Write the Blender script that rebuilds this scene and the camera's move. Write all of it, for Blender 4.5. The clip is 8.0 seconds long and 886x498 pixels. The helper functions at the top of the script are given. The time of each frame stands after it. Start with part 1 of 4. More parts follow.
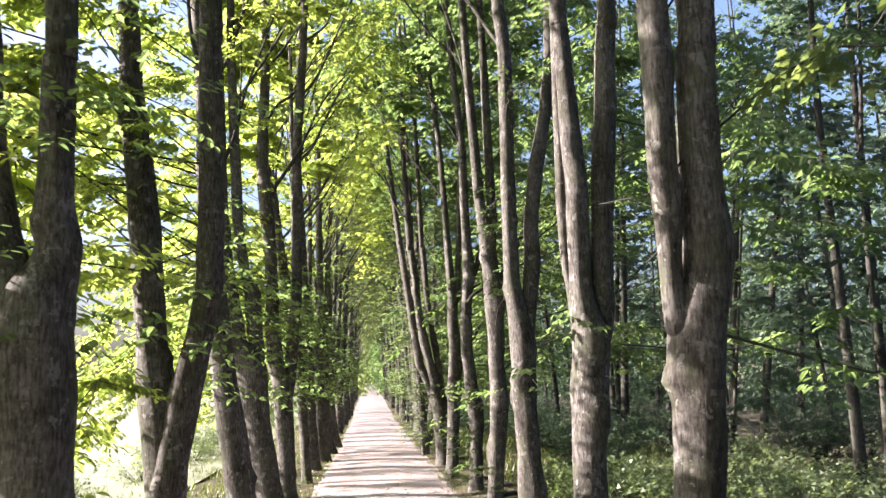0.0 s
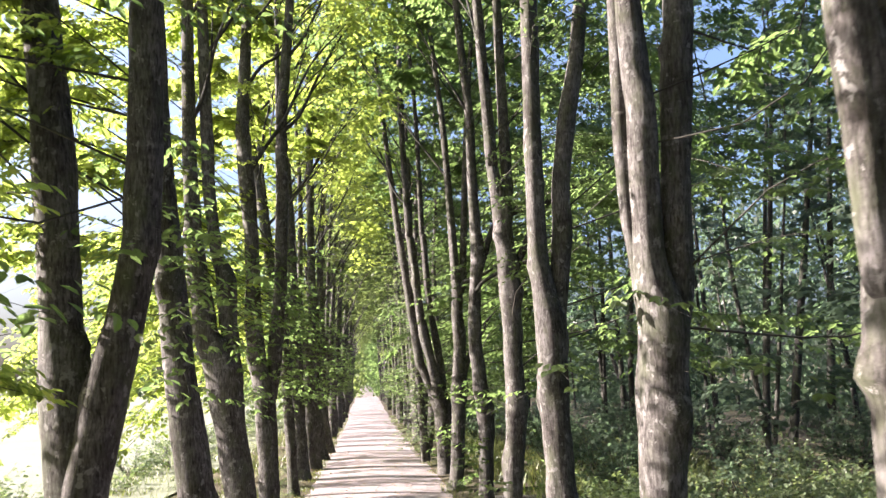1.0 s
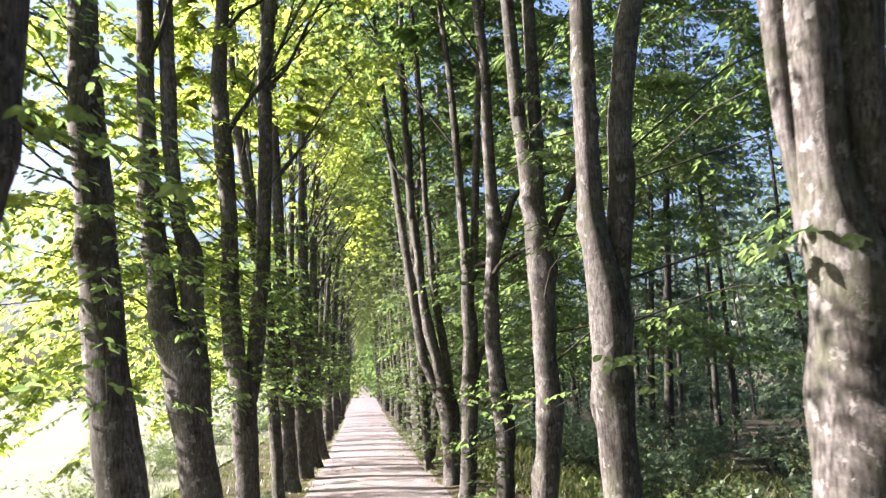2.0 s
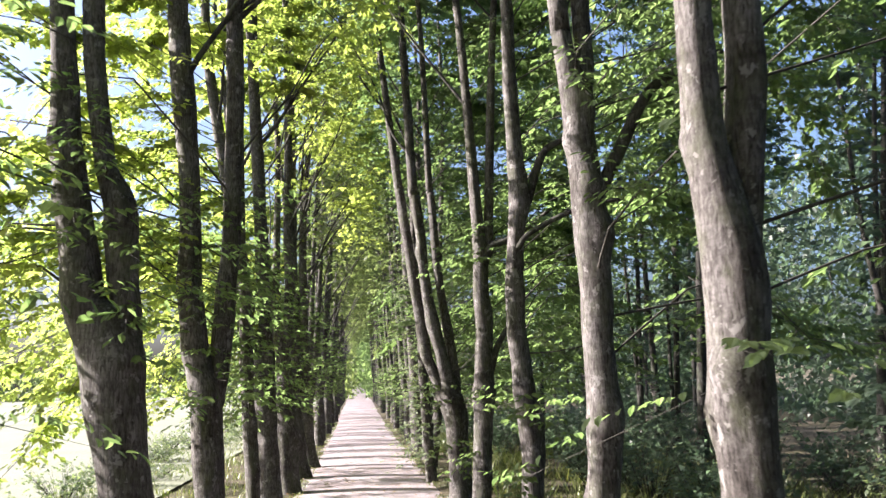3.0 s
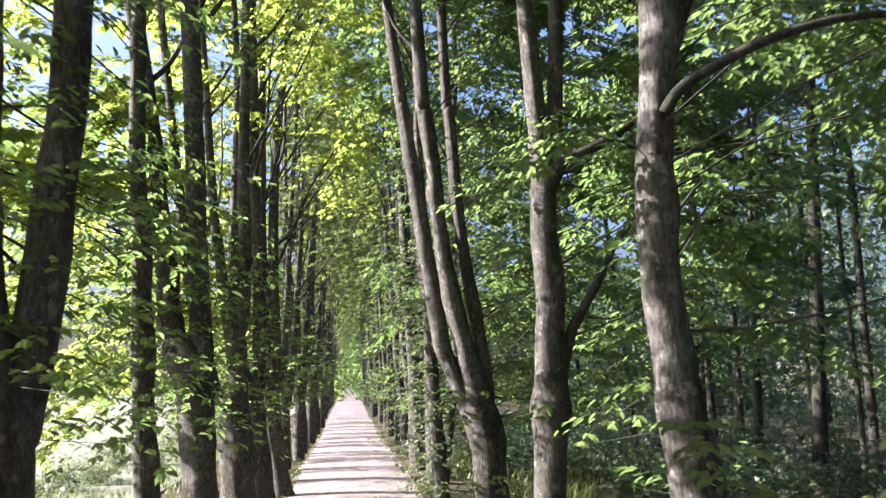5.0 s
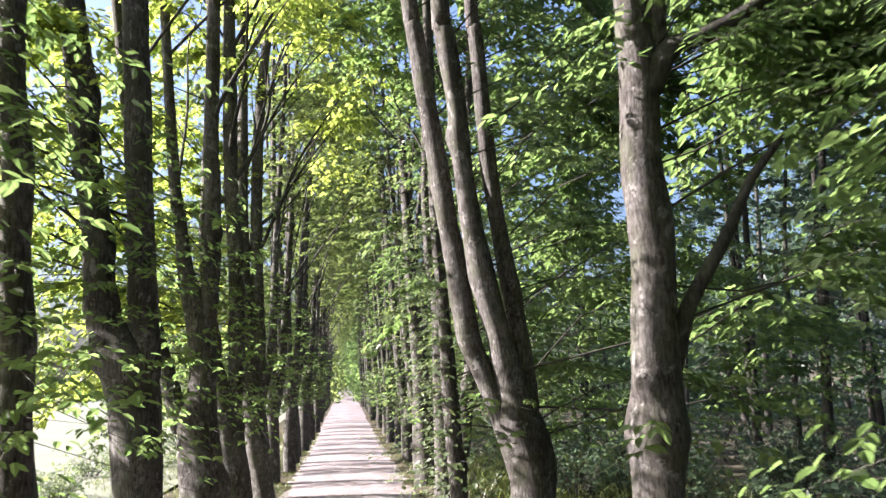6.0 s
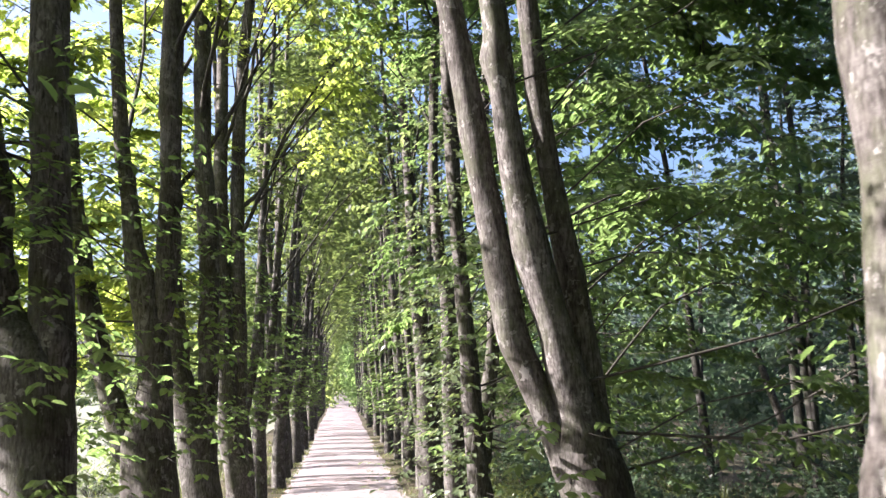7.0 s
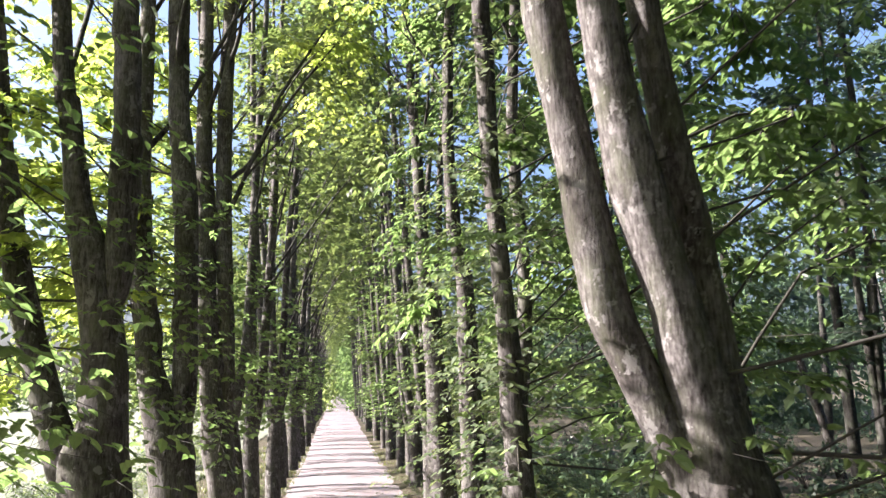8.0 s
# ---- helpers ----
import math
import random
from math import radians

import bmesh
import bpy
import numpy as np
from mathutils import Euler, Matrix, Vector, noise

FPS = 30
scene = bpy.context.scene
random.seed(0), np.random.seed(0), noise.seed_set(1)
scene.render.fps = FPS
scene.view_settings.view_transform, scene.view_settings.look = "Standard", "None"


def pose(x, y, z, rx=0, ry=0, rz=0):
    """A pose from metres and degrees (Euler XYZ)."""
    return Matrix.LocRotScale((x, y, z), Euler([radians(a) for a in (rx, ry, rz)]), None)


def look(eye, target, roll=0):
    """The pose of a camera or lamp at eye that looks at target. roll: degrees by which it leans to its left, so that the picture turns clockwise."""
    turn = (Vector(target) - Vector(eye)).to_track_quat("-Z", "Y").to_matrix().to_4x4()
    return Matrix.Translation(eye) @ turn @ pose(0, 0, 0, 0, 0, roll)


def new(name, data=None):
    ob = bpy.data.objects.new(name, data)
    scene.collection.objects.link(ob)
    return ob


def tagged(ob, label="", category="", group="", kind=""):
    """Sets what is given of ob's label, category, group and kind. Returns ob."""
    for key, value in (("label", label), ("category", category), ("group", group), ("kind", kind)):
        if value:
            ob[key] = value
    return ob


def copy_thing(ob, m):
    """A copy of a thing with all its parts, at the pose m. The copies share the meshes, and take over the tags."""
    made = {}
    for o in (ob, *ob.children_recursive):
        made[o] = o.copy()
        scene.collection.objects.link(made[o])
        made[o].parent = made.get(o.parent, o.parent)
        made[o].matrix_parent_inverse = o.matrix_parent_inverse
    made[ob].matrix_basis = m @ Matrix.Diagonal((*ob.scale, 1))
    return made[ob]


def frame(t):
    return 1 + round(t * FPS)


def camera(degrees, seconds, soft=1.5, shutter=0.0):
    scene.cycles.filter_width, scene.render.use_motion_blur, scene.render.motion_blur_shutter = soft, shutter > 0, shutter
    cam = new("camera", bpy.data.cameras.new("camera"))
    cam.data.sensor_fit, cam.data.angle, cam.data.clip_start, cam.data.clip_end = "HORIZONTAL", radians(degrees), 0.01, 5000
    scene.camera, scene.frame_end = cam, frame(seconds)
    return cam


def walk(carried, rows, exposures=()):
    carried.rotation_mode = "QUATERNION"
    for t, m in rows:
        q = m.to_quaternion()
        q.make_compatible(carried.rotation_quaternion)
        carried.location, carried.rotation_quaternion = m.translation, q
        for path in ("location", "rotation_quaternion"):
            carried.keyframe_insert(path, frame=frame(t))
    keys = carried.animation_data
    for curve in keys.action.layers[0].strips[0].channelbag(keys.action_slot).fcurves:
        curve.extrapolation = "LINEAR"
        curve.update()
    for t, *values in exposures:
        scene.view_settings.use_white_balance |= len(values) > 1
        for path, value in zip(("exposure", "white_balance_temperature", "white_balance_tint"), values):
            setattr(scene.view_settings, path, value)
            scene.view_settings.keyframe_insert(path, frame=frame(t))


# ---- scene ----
cam = camera(54.6, 8.0, soft=1.45, shutter=0.25)
METRES, EYE, TILT, LEAN, TURN = 19.2, 2.1, 8.9, 2.0, -4.9
ROWS = [
    (0.0, 0.0, 0.0, 0.0, 0.0, 0.0, 0.0),
    (0.5, -0.0022, 0.0546, -0.0086, -0.08, 0.06, -0.06),
    (1.0, -0.0081, 0.1089, -0.0181, -0.26, 0.08, -0.06),
    (1.5, -0.0139, 0.1659, -0.0276, -0.34, 0.09, -0.12),
    (3.0, -0.0274, 0.3539, -0.0571, -0.74, 0.16, -0.24),
    (3.5, -0.0334, 0.4194, -0.0671, -0.87, 0.14, -0.29),
    (4.0, -0.0383, 0.4861, -0.0774, -1.06, 0.15, -0.37),
    (4.5, -0.041, 0.5568, -0.0869, -1.2, 0.19, -0.45),
    (6.0, -0.0565, 0.7704, -0.1161, -1.52, 0.26, -0.31),
    (6.5, -0.0614, 0.8327, -0.1245, -1.65, 0.36, -0.37),
    (7.0, -0.0666, 0.8891, -0.1301, -1.8, 0.52, -0.4),
    (7.5, -0.0728, 0.94, -0.1356, -1.91, 0.63, -0.4),
    (8.0, -0.0792, 0.9855, -0.1461, -2.03, 0.73, -0.37),
]
walk(cam, [(t, pose(0, 0, EYE, TILT, LEAN, TURN) @ pose(METRES * x, METRES * y, METRES * z, 90 + pitch, roll, yaw)) for t, x, y, z, yaw, pitch, roll in ROWS],
     exposures=[(0.0, 2.76, 6780, 18), (4.5, 2.5, 6350, 17), (8.0, 2.68, 6450, 18)])

# ---- light: low sun from the open field on the left, slightly ahead ----
SUN_EL, SUN_AZ = 26.0, -10.0
sun_way = Vector((-math.cos(radians(SUN_AZ)) * math.cos(radians(SUN_EL)), -math.sin(radians(SUN_AZ)) * math.cos(radians(SUN_EL)), math.sin(radians(SUN_EL))))
world = bpy.data.worlds.new("sky_world")
scene.world = world
world.use_nodes = True
wn = world.node_tree
sky = wn.nodes.new("ShaderNodeTexSky")
sky.sky_type, sky.sun_disc = "NISHITA", False
sky.dust_density, sky.ozone_density = 7.5, 5.5
sky.sun_elevation = radians(SUN_EL)
sky.sun_rotation = math.atan2(sun_way.x, sun_way.y)
wn.nodes["Background"].inputs["Strength"].default_value = 0.078
wn.links.new(sky.outputs[0], wn.nodes["Background"].inputs["Color"])
sun = new("sun", bpy.data.lights.new("sun", "SUN"))
sun.data.energy, sun.data.angle, sun.data.color = 5.0, radians(0.55), (1.0, 0.95, 0.86)
sun.matrix_world = look(sun_way * 60, (0, 0, 0))


# ---- materials ----
def material(name, rough=0.8):
    mat = bpy.data.materials.new(name)
    mat.use_nodes = True
    nt = mat.node_tree
    bsdf = nt.nodes["Principled BSDF"]
    bsdf.inputs["Roughness"].default_value = rough
    return mat, nt, bsdf


def nodes_noise(nt, vector, scale, detail=4.0, rough=0.6):
    n = nt.nodes.new("ShaderNodeTexNoise")
    n.inputs["Scale"].default_value, n.inputs["Detail"].default_value, n.inputs["Roughness"].default_value = scale, detail, rough
    if vector is not None:
        nt.links.new(vector, n.inputs["Vector"])
    return n.outputs["Fac"]


def nodes_ramp(nt, fac, stops):
    r = nt.nodes.new("ShaderNodeValToRGB")
    while len(r.color_ramp.elements) < len(stops):
        r.color_ramp.elements.new(0.5)
    for e, (p, c) in zip(r.color_ramp.elements, stops):
        e.position, e.color = p, (*c, 1)
    nt.links.new(fac, r.inputs[0])
    return r.outputs[0]


def nodes_mix(nt, fac, a, b, mode="MIX"):
    m = nt.nodes.new("ShaderNodeMix")
    m.data_type, m.blend_type = "RGBA", mode
    for sock, val in ((m.inputs[0], fac), (m.inputs[6], a), (m.inputs[7], b)):
        if isinstance(val, (int, float)):
            sock.default_value = val
        elif isinstance(val, tuple):
            sock.default_value = (*val, 1)
        else:
            nt.links.new(val, sock)
    return m.outputs[2]


def nodes_bump(nt, bsdf, height, strength, distance):
    b = nt.nodes.new("ShaderNodeBump")
    b.inputs["Strength"].default_value, b.inputs["Distance"].default_value = strength, distance
    nt.links.new(height, b.inputs["Height"])
    nt.links.new(b.outputs[0], bsdf.inputs["Normal"])


def place(nt, scale=(1, 1, 1)):
    g = nt.nodes.new("ShaderNodeNewGeometry")
    m = nt.nodes.new("ShaderNodeMapping")
    m.inputs["Scale"].default_value = scale
    nt.links.new(g.outputs["Position"], m.inputs["Vector"])
    return m.outputs[0]


def bark_material(name, dark, light, moss, pale):
    """Grey bark: fine upright streaks, shallow cracks, cross wrinkles, pale blotches and a green film of algae."""
    mat, nt, bsdf = material(name, 0.85)
    bend = nodes_mix(nt, 0.14, place(nt, (1, 1, 0.16)), nodes_noise(nt, place(nt), 7, 4), "ADD")
    plate = nt.nodes.new("ShaderNodeTexVoronoi")
    plate.feature = "DISTANCE_TO_EDGE"
    plate.inputs["Scale"].default_value = 46
    nt.links.new(bend, plate.inputs["Vector"])
    crack = nodes_ramp(nt, plate.outputs["Distance"], [(0.0, (0, 0, 0)), (0.1, (1, 1, 1))])
    streak = nodes_noise(nt, place(nt, (1, 1, 0.2)), 60, 5, 0.65)
    grain = nodes_noise(nt, place(nt, (1, 1, 0.6)), 90, 4, 0.7)
    wrinkle = nodes_noise(nt, place(nt, (0.3, 0.3, 1)), 20, 4, 0.6)
    patch = nodes_noise(nt, place(nt, (1, 1, 0.6)), 3.2, 6, 0.7)
    lichen = nodes_noise(nt, place(nt, (1, 1, 0.5)), 6.0, 6, 0.7)
    base = nodes_ramp(nt, streak, [(0.32, dark), (0.6, light)])
    base = nodes_mix(nt, 0.22, base, crack, "MULTIPLY")
    base = nodes_mix(nt, 0.4, base, nodes_ramp(nt, grain, [(0.35, (0.5, 0.5, 0.5)), (0.6, (1, 1, 1))]), "MULTIPLY")
    base = nodes_mix(nt, 0.45, base, nodes_ramp(nt, wrinkle, [(0.36, (0.4, 0.38, 0.37)), (0.52, (1, 1, 1))]), "MULTIPLY")
    base = nodes_mix(nt, 1.0, base, nodes_ramp(nt, patch, [(0.36, (0.42, 0.39, 0.37)), (0.5, (0.85, 0.84, 0.83)), (0.66, (1.25, 1.25, 1.27))]), "MULTIPLY")
    base = nodes_mix(nt, nodes_ramp(nt, lichen, [(0.48, (0, 0, 0)), (0.68, (0.7, 0.7, 0.7))]), base, moss)
    flake = nodes_ramp(nt, nodes_noise(nt, place(nt, (1, 1, 0.75)), 11, 5, 0.7), [(0.585, (0, 0, 0)), (0.61, (0.75, 0.75, 0.75))])
    base = nodes_mix(nt, flake, base, pale)
    nt.links.new(base, bsdf.inputs["Base Color"])
    height = nodes_mix(nt, 0.4, nodes_mix(nt, 0.55, crack, wrinkle), streak)
    nodes_bump(nt, bsdf, height, 0.45, 0.012)
    bsdf.inputs["Specular IOR Level"].default_value = 0.15
    return mat


def leaf_material(name, low, high, glow, amount=0.5):
    """Thin leaves that scatter light on and let light through."""
    mat, nt, bsdf = material(name, 0.42)
    geo = nt.nodes.new("ShaderNodeNewGeometry")
    col = nodes_ramp(nt, geo.outputs["Random Per Island"], [(0.0, low), (1.0, high)])
    big = nodes_noise(nt, place(nt), 0.55, 2, 0.5)
    col = nodes_mix(nt, 1.0, col, nodes_ramp(nt, big, [(0.3, (0.72, 0.8, 0.7)), (0.7, (1.0, 1.0, 1.0))]), "MULTIPLY")
    nt.links.new(col, bsdf.inputs["Base Color"])
    bsdf.inputs["Specular IOR Level"].default_value = 0.38
    tr = nt.nodes.new("ShaderNodeBsdfTranslucent")
    nt.links.new(nodes_mix(nt, 1.0, col, glow, "MULTIPLY"), tr.inputs["Color"])
    mix = nt.nodes.new("ShaderNodeMixShader")
    mix.inputs[0].default_value = amount
    nt.links.new(bsdf.outputs[0], mix.inputs[1])
    nt.links.new(tr.outputs[0], mix.inputs[2])
    nt.links.new(mix.outputs[0], nt.nodes["Material Output"].inputs["Surface"])
    return mat


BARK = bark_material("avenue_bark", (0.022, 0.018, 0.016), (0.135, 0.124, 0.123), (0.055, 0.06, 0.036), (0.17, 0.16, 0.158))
# Darker bark for woodland and avenue limbs; their shade is put into the colour.
BARK_WOOD_SHADE = bark_material("woodland_shade_bark", (0.02, 0.0185, 0.018), (0.075, 0.069, 0.067), (0.055, 0.065, 0.042), (0.085, 0.08, 0.076))
TWIG, _nt, _b = material("twig_bark", 0.85)
_nt.links.new(nodes_ramp(_nt, nodes_noise(_nt, place(_nt), 14), [(0.3, (0.016, 0.013, 0.011)), (0.7, (0.038, 0.033, 0.026))]), _b.inputs["Base Color"])
# Dimmed copy of avenue_leaf for further trees; less light put into the colour.
LEAF_FAR = leaf_material("avenue_leaf_far_dimmed", (0.045, 0.066, 0.034), (0.083, 0.102, 0.054), (2.5, 2.4, 1.45), 0.66)
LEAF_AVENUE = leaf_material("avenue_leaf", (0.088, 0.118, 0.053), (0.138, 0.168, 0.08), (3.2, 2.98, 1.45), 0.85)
# Half-dimmed copy of avenue_leaf, shade put into its colour.
LEAF_MID = leaf_material("avenue_leaf_half_dimmed", (0.072, 0.1, 0.05), (0.115, 0.142, 0.072), (2.6, 2.6, 1.6), 0.76)
# Darker copy of avenue_leaf: the right row's shade put into its colour.
LEAF_RIGHT = leaf_material("avenue_leaf_shaded", (0.054, 0.079, 0.043), (0.08, 0.106, 0.06), (2.55, 2.65, 1.65), 0.8)
# The wood's shade and blue skylight are put into this darker, bluer leaf.
LEAF_WOOD = leaf_material("woodland_leaf_shaded", (0.037, 0.057, 0.041), (0.068, 0.09, 0.062), (2.2, 2.3, 1.9), 0.62)
LEAF_SHRUB = leaf_material("shrub_leaf", (0.0682, 0.1023, 0.0527), (0.1922, 0.2232, 0.1426), (1.6, 1.6, 1.0))
GRASS = leaf_material("grass_blade", (0.06, 0.085, 0.03), (0.17, 0.17, 0.075), (1.6, 1.7, 0.9), 0.35)


def ground_material(name, stops, fine, coarse, tones, bump):
    mat, nt, bsdf = material(name, 0.95)
    a = nodes_noise(nt, place(nt), fine, 8, 0.7)
    b = nodes_noise(nt, place(nt), coarse, 5, 0.6)
    col = nodes_ramp(nt, a, stops)
    col = nodes_mix(nt, 1.0, col, nodes_ramp(nt, b, tones), "MULTIPLY")
    nt.links.new(col, bsdf.inputs["Base Color"])
    nodes_bump(nt, bsdf, a, bump, 0.03)
    bsdf.inputs["Specular IOR Level"].default_value = 0.1
    return mat


PATH_SAND = ground_material("path_sand", [(0.3, (0.16, 0.138, 0.147)), (0.5, (0.28, 0.248, 0.264)), (0.75, (0.41, 0.376, 0.394))], 22, 0.9, [(0.35, (0.78, 0.72, 0.7)), (0.65, (1, 1, 1))], 0.5)
LITTER = ground_material("leaf_litter", [(0.3, (0.04, 0.032, 0.024)), (0.55, (0.11, 0.09, 0.07)), (0.75, (0.22, 0.185, 0.15))], 16, 0.7, [(0.35, (0.6, 0.68, 0.5)), (0.65, (1, 1, 1))], 0.9)
MEADOW = ground_material("mown_meadow", [(0.3, (0.16, 0.165, 0.12)), (0.7, (0.24, 0.238, 0.2))], 9, 0.2, [(0.3, (0.8, 0.85, 0.8)), (0.7, (1, 1, 1))], 0.5)


# ---- the lie of the land: level at first, then a long gentle climb ----
def rise(y):
    d = np.maximum(0.0, np.asarray(y, float) - 45.0)
    return 0.0165 * d * d / (d + 25.0)


# ---- mesh helpers ----
def mesh_of(name, verts, faces, mat, smooth=False):
    """A mesh from numpy arrays: verts (n, 3), faces (m, 3 or 4)."""
    verts, faces = np.asarray(verts, np.float32), np.asarray(faces, np.int32)
    me = bpy.data.meshes.new(name)
    m, k = faces.shape
    me.vertices.add(len(verts))
    me.vertices.foreach_set("co", verts.ravel())
    me.loops.add(m * k)
    me.loops.foreach_set("vertex_index", faces.ravel())
    me.polygons.add(m)
    me.polygons.foreach_set("loop_start", np.arange(0, m * k, k, dtype=np.int32))
    me.polygons.foreach_set("use_smooth", np.full(m, smooth))
    me.update(calc_edges=True)
    me.materials.append(mat)
    return me


def part(name, me, parent, label=""):
    ob = new(name, me)
    ob.parent = parent
    return tagged(ob, label)


def empty_thing(name, at, label, category, group=""):
    ob = new(name)
    ob.location = at
    ob.empty_display_size = 0.2
    return tagged(ob, label, category, group)


def smooth_line(points, count):
    """Catmull-Rom through rows of (x, y, z, radius)."""
    p = np.asarray(points, float)
    p = np.vstack([2 * p[0] - p[1], p, 2 * p[-1] - p[-2]])
    s = np.linspace(0, len(p) - 3 - 1e-6, count)
    i = s.astype(int)
    f = (s - i)[:, None]
    a, b, c, d = p[i], p[i + 1], p[i + 2], p[i + 3]
    out = 0.5 * (2 * b + (c - a) * f + (2 * a - 5 * b + 4 * c - d) * f**2 + (3 * b - a - 3 * c + d) * f**3)
    out[:, 3] = np.maximum(out[:, 3], 0.004)
    return out


def tube(points, count, sides, lumps=0.0, flare=0.0, seed=0.0):
    """Verts and quads of a tapering limb along (x, y, z, r) rows, with lumps and a flared foot."""
    line = smooth_line(points, count)
    way = np.gradient(line[:, :3], axis=0)
    way /= np.linalg.norm(way, axis=1, keepdims=True) + 1e-9
    ref = np.array([1.0, 0, 0]) if abs(way[:, 0]).mean() < 0.8 else np.array([0, 1.0, 0])
    u = np.cross(way, ref)
    u /= np.linalg.norm(u, axis=1, keepdims=True) + 1e-9
    v = np.cross(way, u)
    ang = np.linspace(0, 2 * np.pi, sides, endpoint=False)
    verts = np.empty((count, sides, 3))
    knot = np.random.default_rng(int(seed * 10) + 3)
    knots = [(knot.uniform(0.4, 5.0), knot.uniform(0, 2 * np.pi), knot.uniform(0.12, 0.42), knot.uniform(0.06, 0.2)) for _ in range(9 if flare else 3)]
    for i in range(count):
        r = np.full(sides, line[i, 3])
        if lumps:
            q = line[i, :3]
            for j in range(sides):
                c, s = math.cos(ang[j]), math.sin(ang[j])
                k = noise.noise((c * 1.3 + seed, s * 1.3, q[2] * 2.1 + seed)) + 0.5 * noise.noise((c * 2.6, s * 2.6 + seed, q[2] * 5.0))
                r[j] *= 1 + lumps * k + 0.35 * lumps * math.cos(5 * ang[j] + 2.2 * math.sin(q[2] * 0.9 + seed) + seed)
                for kz, ka, kr, kw in knots:
                    turn = math.cos(ang[j] - ka)
                    if turn > 0:
                        r[j] *= 1 + kr * math.exp(-(((q[2] - kz) / kw) ** 2)) * turn**4
                if flare:
                    low = max(0.0, 1 - q[2] / 0.55)
                    r[j] *= 1 + flare * low**2 * (0.75 + 0.5 * math.cos(3 * ang[j] + seed) + 0.3 * math.cos(5 * ang[j] + 2 * seed))
        verts[i] = line[i, :3] + r[:, None] * (np.cos(ang)[:, None] * u[i] + np.sin(ang)[:, None] * v[i])
    a = (np.arange(count - 1)[:, None] * sides + np.arange(sides)).ravel()
    b = (np.arange(count - 1)[:, None] * sides + (np.arange(sides) + 1) % sides).ravel()
    faces = np.stack([a, b, b + sides, a + sides], 1)
    return verts.reshape(-1, 3), faces


def joined(pieces):
    verts, faces, n = [], [], 0
    for v, f in pieces:
        verts.append(v), faces.append(f + n)
        n += len(v)
    return np.vstack(verts), np.vstack(faces)


def leaves(name, at, way, up, size, mat, fine):
    """One mesh of many folded leaves: place, direction, upper side and length of each."""
    n = len(at)
    side = np.cross(up, way)
    side /= np.linalg.norm(side, axis=1, keepdims=True) + 1e-9
    up = np.cross(way, side)
    s = size[:, None]
    if fine == "tiny":
        rows = [(0, -0.28, 0), (0.35, 0.5, 0.06), (1.0, -0.1, 0)]
        quads = np.array([[0, 1, 2]])
    elif fine == "plain":
        rows = [(0, 0, 0), (0.28, -0.26, 0.05), (0.68, -0.22, 0.03), (1.0, 0, -0.1), (0.68, 0.22, 0.03), (0.28, 0.26, 0.05)]
        quads = np.array([[0, 1, 2, 3], [0, 3, 4, 5]])
    elif fine:
        rows = [(0, 0, 0), (0.12, -0.17, 0.03), (0.36, -0.28, 0.05), (0.7, -0.2, 0.03), (1.0, 0, -0.12), (0.7, 0.2, 0.03), (0.36, 0.28, 0.05), (0.12, 0.17, 0.03)]
        quads = np.array([[0, 1, 2, 3, 4], [0, 4, 5, 6, 7]])
    else:
        rows = [(0, 0, 0), (0.42, -0.32, 0.06), (1.0, 0, -0.06), (0.42, 0.32, 0.06)]
        quads = np.array([[0, 1, 2], [0, 2, 3]])
    verts = np.stack([at + s * (a * way + b * side + c * up) for a, b, c in rows], 1).reshape(-1, 3)
    faces = (np.arange(n)[:, None, None] * len(rows) + quads[None]).reshape(-1, quads.shape[1])
    return mesh_of(name, verts, faces, mat)


def unit(v):
    return v / (np.linalg.norm(v, axis=-1, keepdims=True) + 1e-9)


def sprays(rng, root, way, length, per, leaf, droop=0.35):
    """Flat feathered sprays: twigs from root along way with side twiglets on both hands, four alternate leaves on each twiglet.
    Returns leaf arrays and the twig ends."""
    n, groups = len(root), max(1, per // 4)
    way = unit(way)
    flat = unit(np.cross(way, np.tile([0, 0, 1.0], (n, 1))) + 1e-3)
    t = ((np.arange(groups) + 0.7) / groups)[None, :, None] + rng.normal(0, 0.03, (n, groups, 1))
    L = length[:, None, None]
    down = np.array([0, 0, -1.0])
    out = flat[:, None] * np.where(np.arange(groups) % 2, 1.0, -1.0)[None, :, None]
    base = root[:, None] + way[:, None] * L * t + down * droop * L * t**2
    side = unit(way[:, None] * 0.75 + out * 0.75 + rng.normal(0, 0.12, (n, groups, 3)) + down * 0.12)
    turn = unit(way[:, None] * 0.75 - out * 0.75)
    run = np.clip(L * (0.14 + 0.2 * np.sin(np.pi * np.clip(t, 0, 1))), leaf * 1.1, leaf * 3.2)
    hang = (unit(way * np.array([1, 1, 0])) * rng.uniform(0.25, 0.8, (n, 1)))[:, None]
    at, lw, up = [], [], []
    for i in range(4):
        at.append(base + side * run * (i + 0.15) / 4 + rng.normal(0, 0.006, base.shape))
        lean = turn * (0.75 if i % 2 else -0.75) if i < 3 else 0.0
        lw.append(unit(side * 0.8 + lean + down * 0.4 + rng.normal(0, 0.16, base.shape)))
        up.append(unit(np.array([0, 0, 1.0]) + hang + rng.normal(0, 0.2, base.shape) + out * 0.15))
    size = leaf * rng.uniform(0.7, 1.2, n * groups * 4)
    ends = root + way * length[:, None] + down * droop * length[:, None]
    return np.stack(at, 2).reshape(-1, 3), np.stack(lw, 2).reshape(-1, 3), np.stack(up, 2).reshape(-1, 3), size, ends


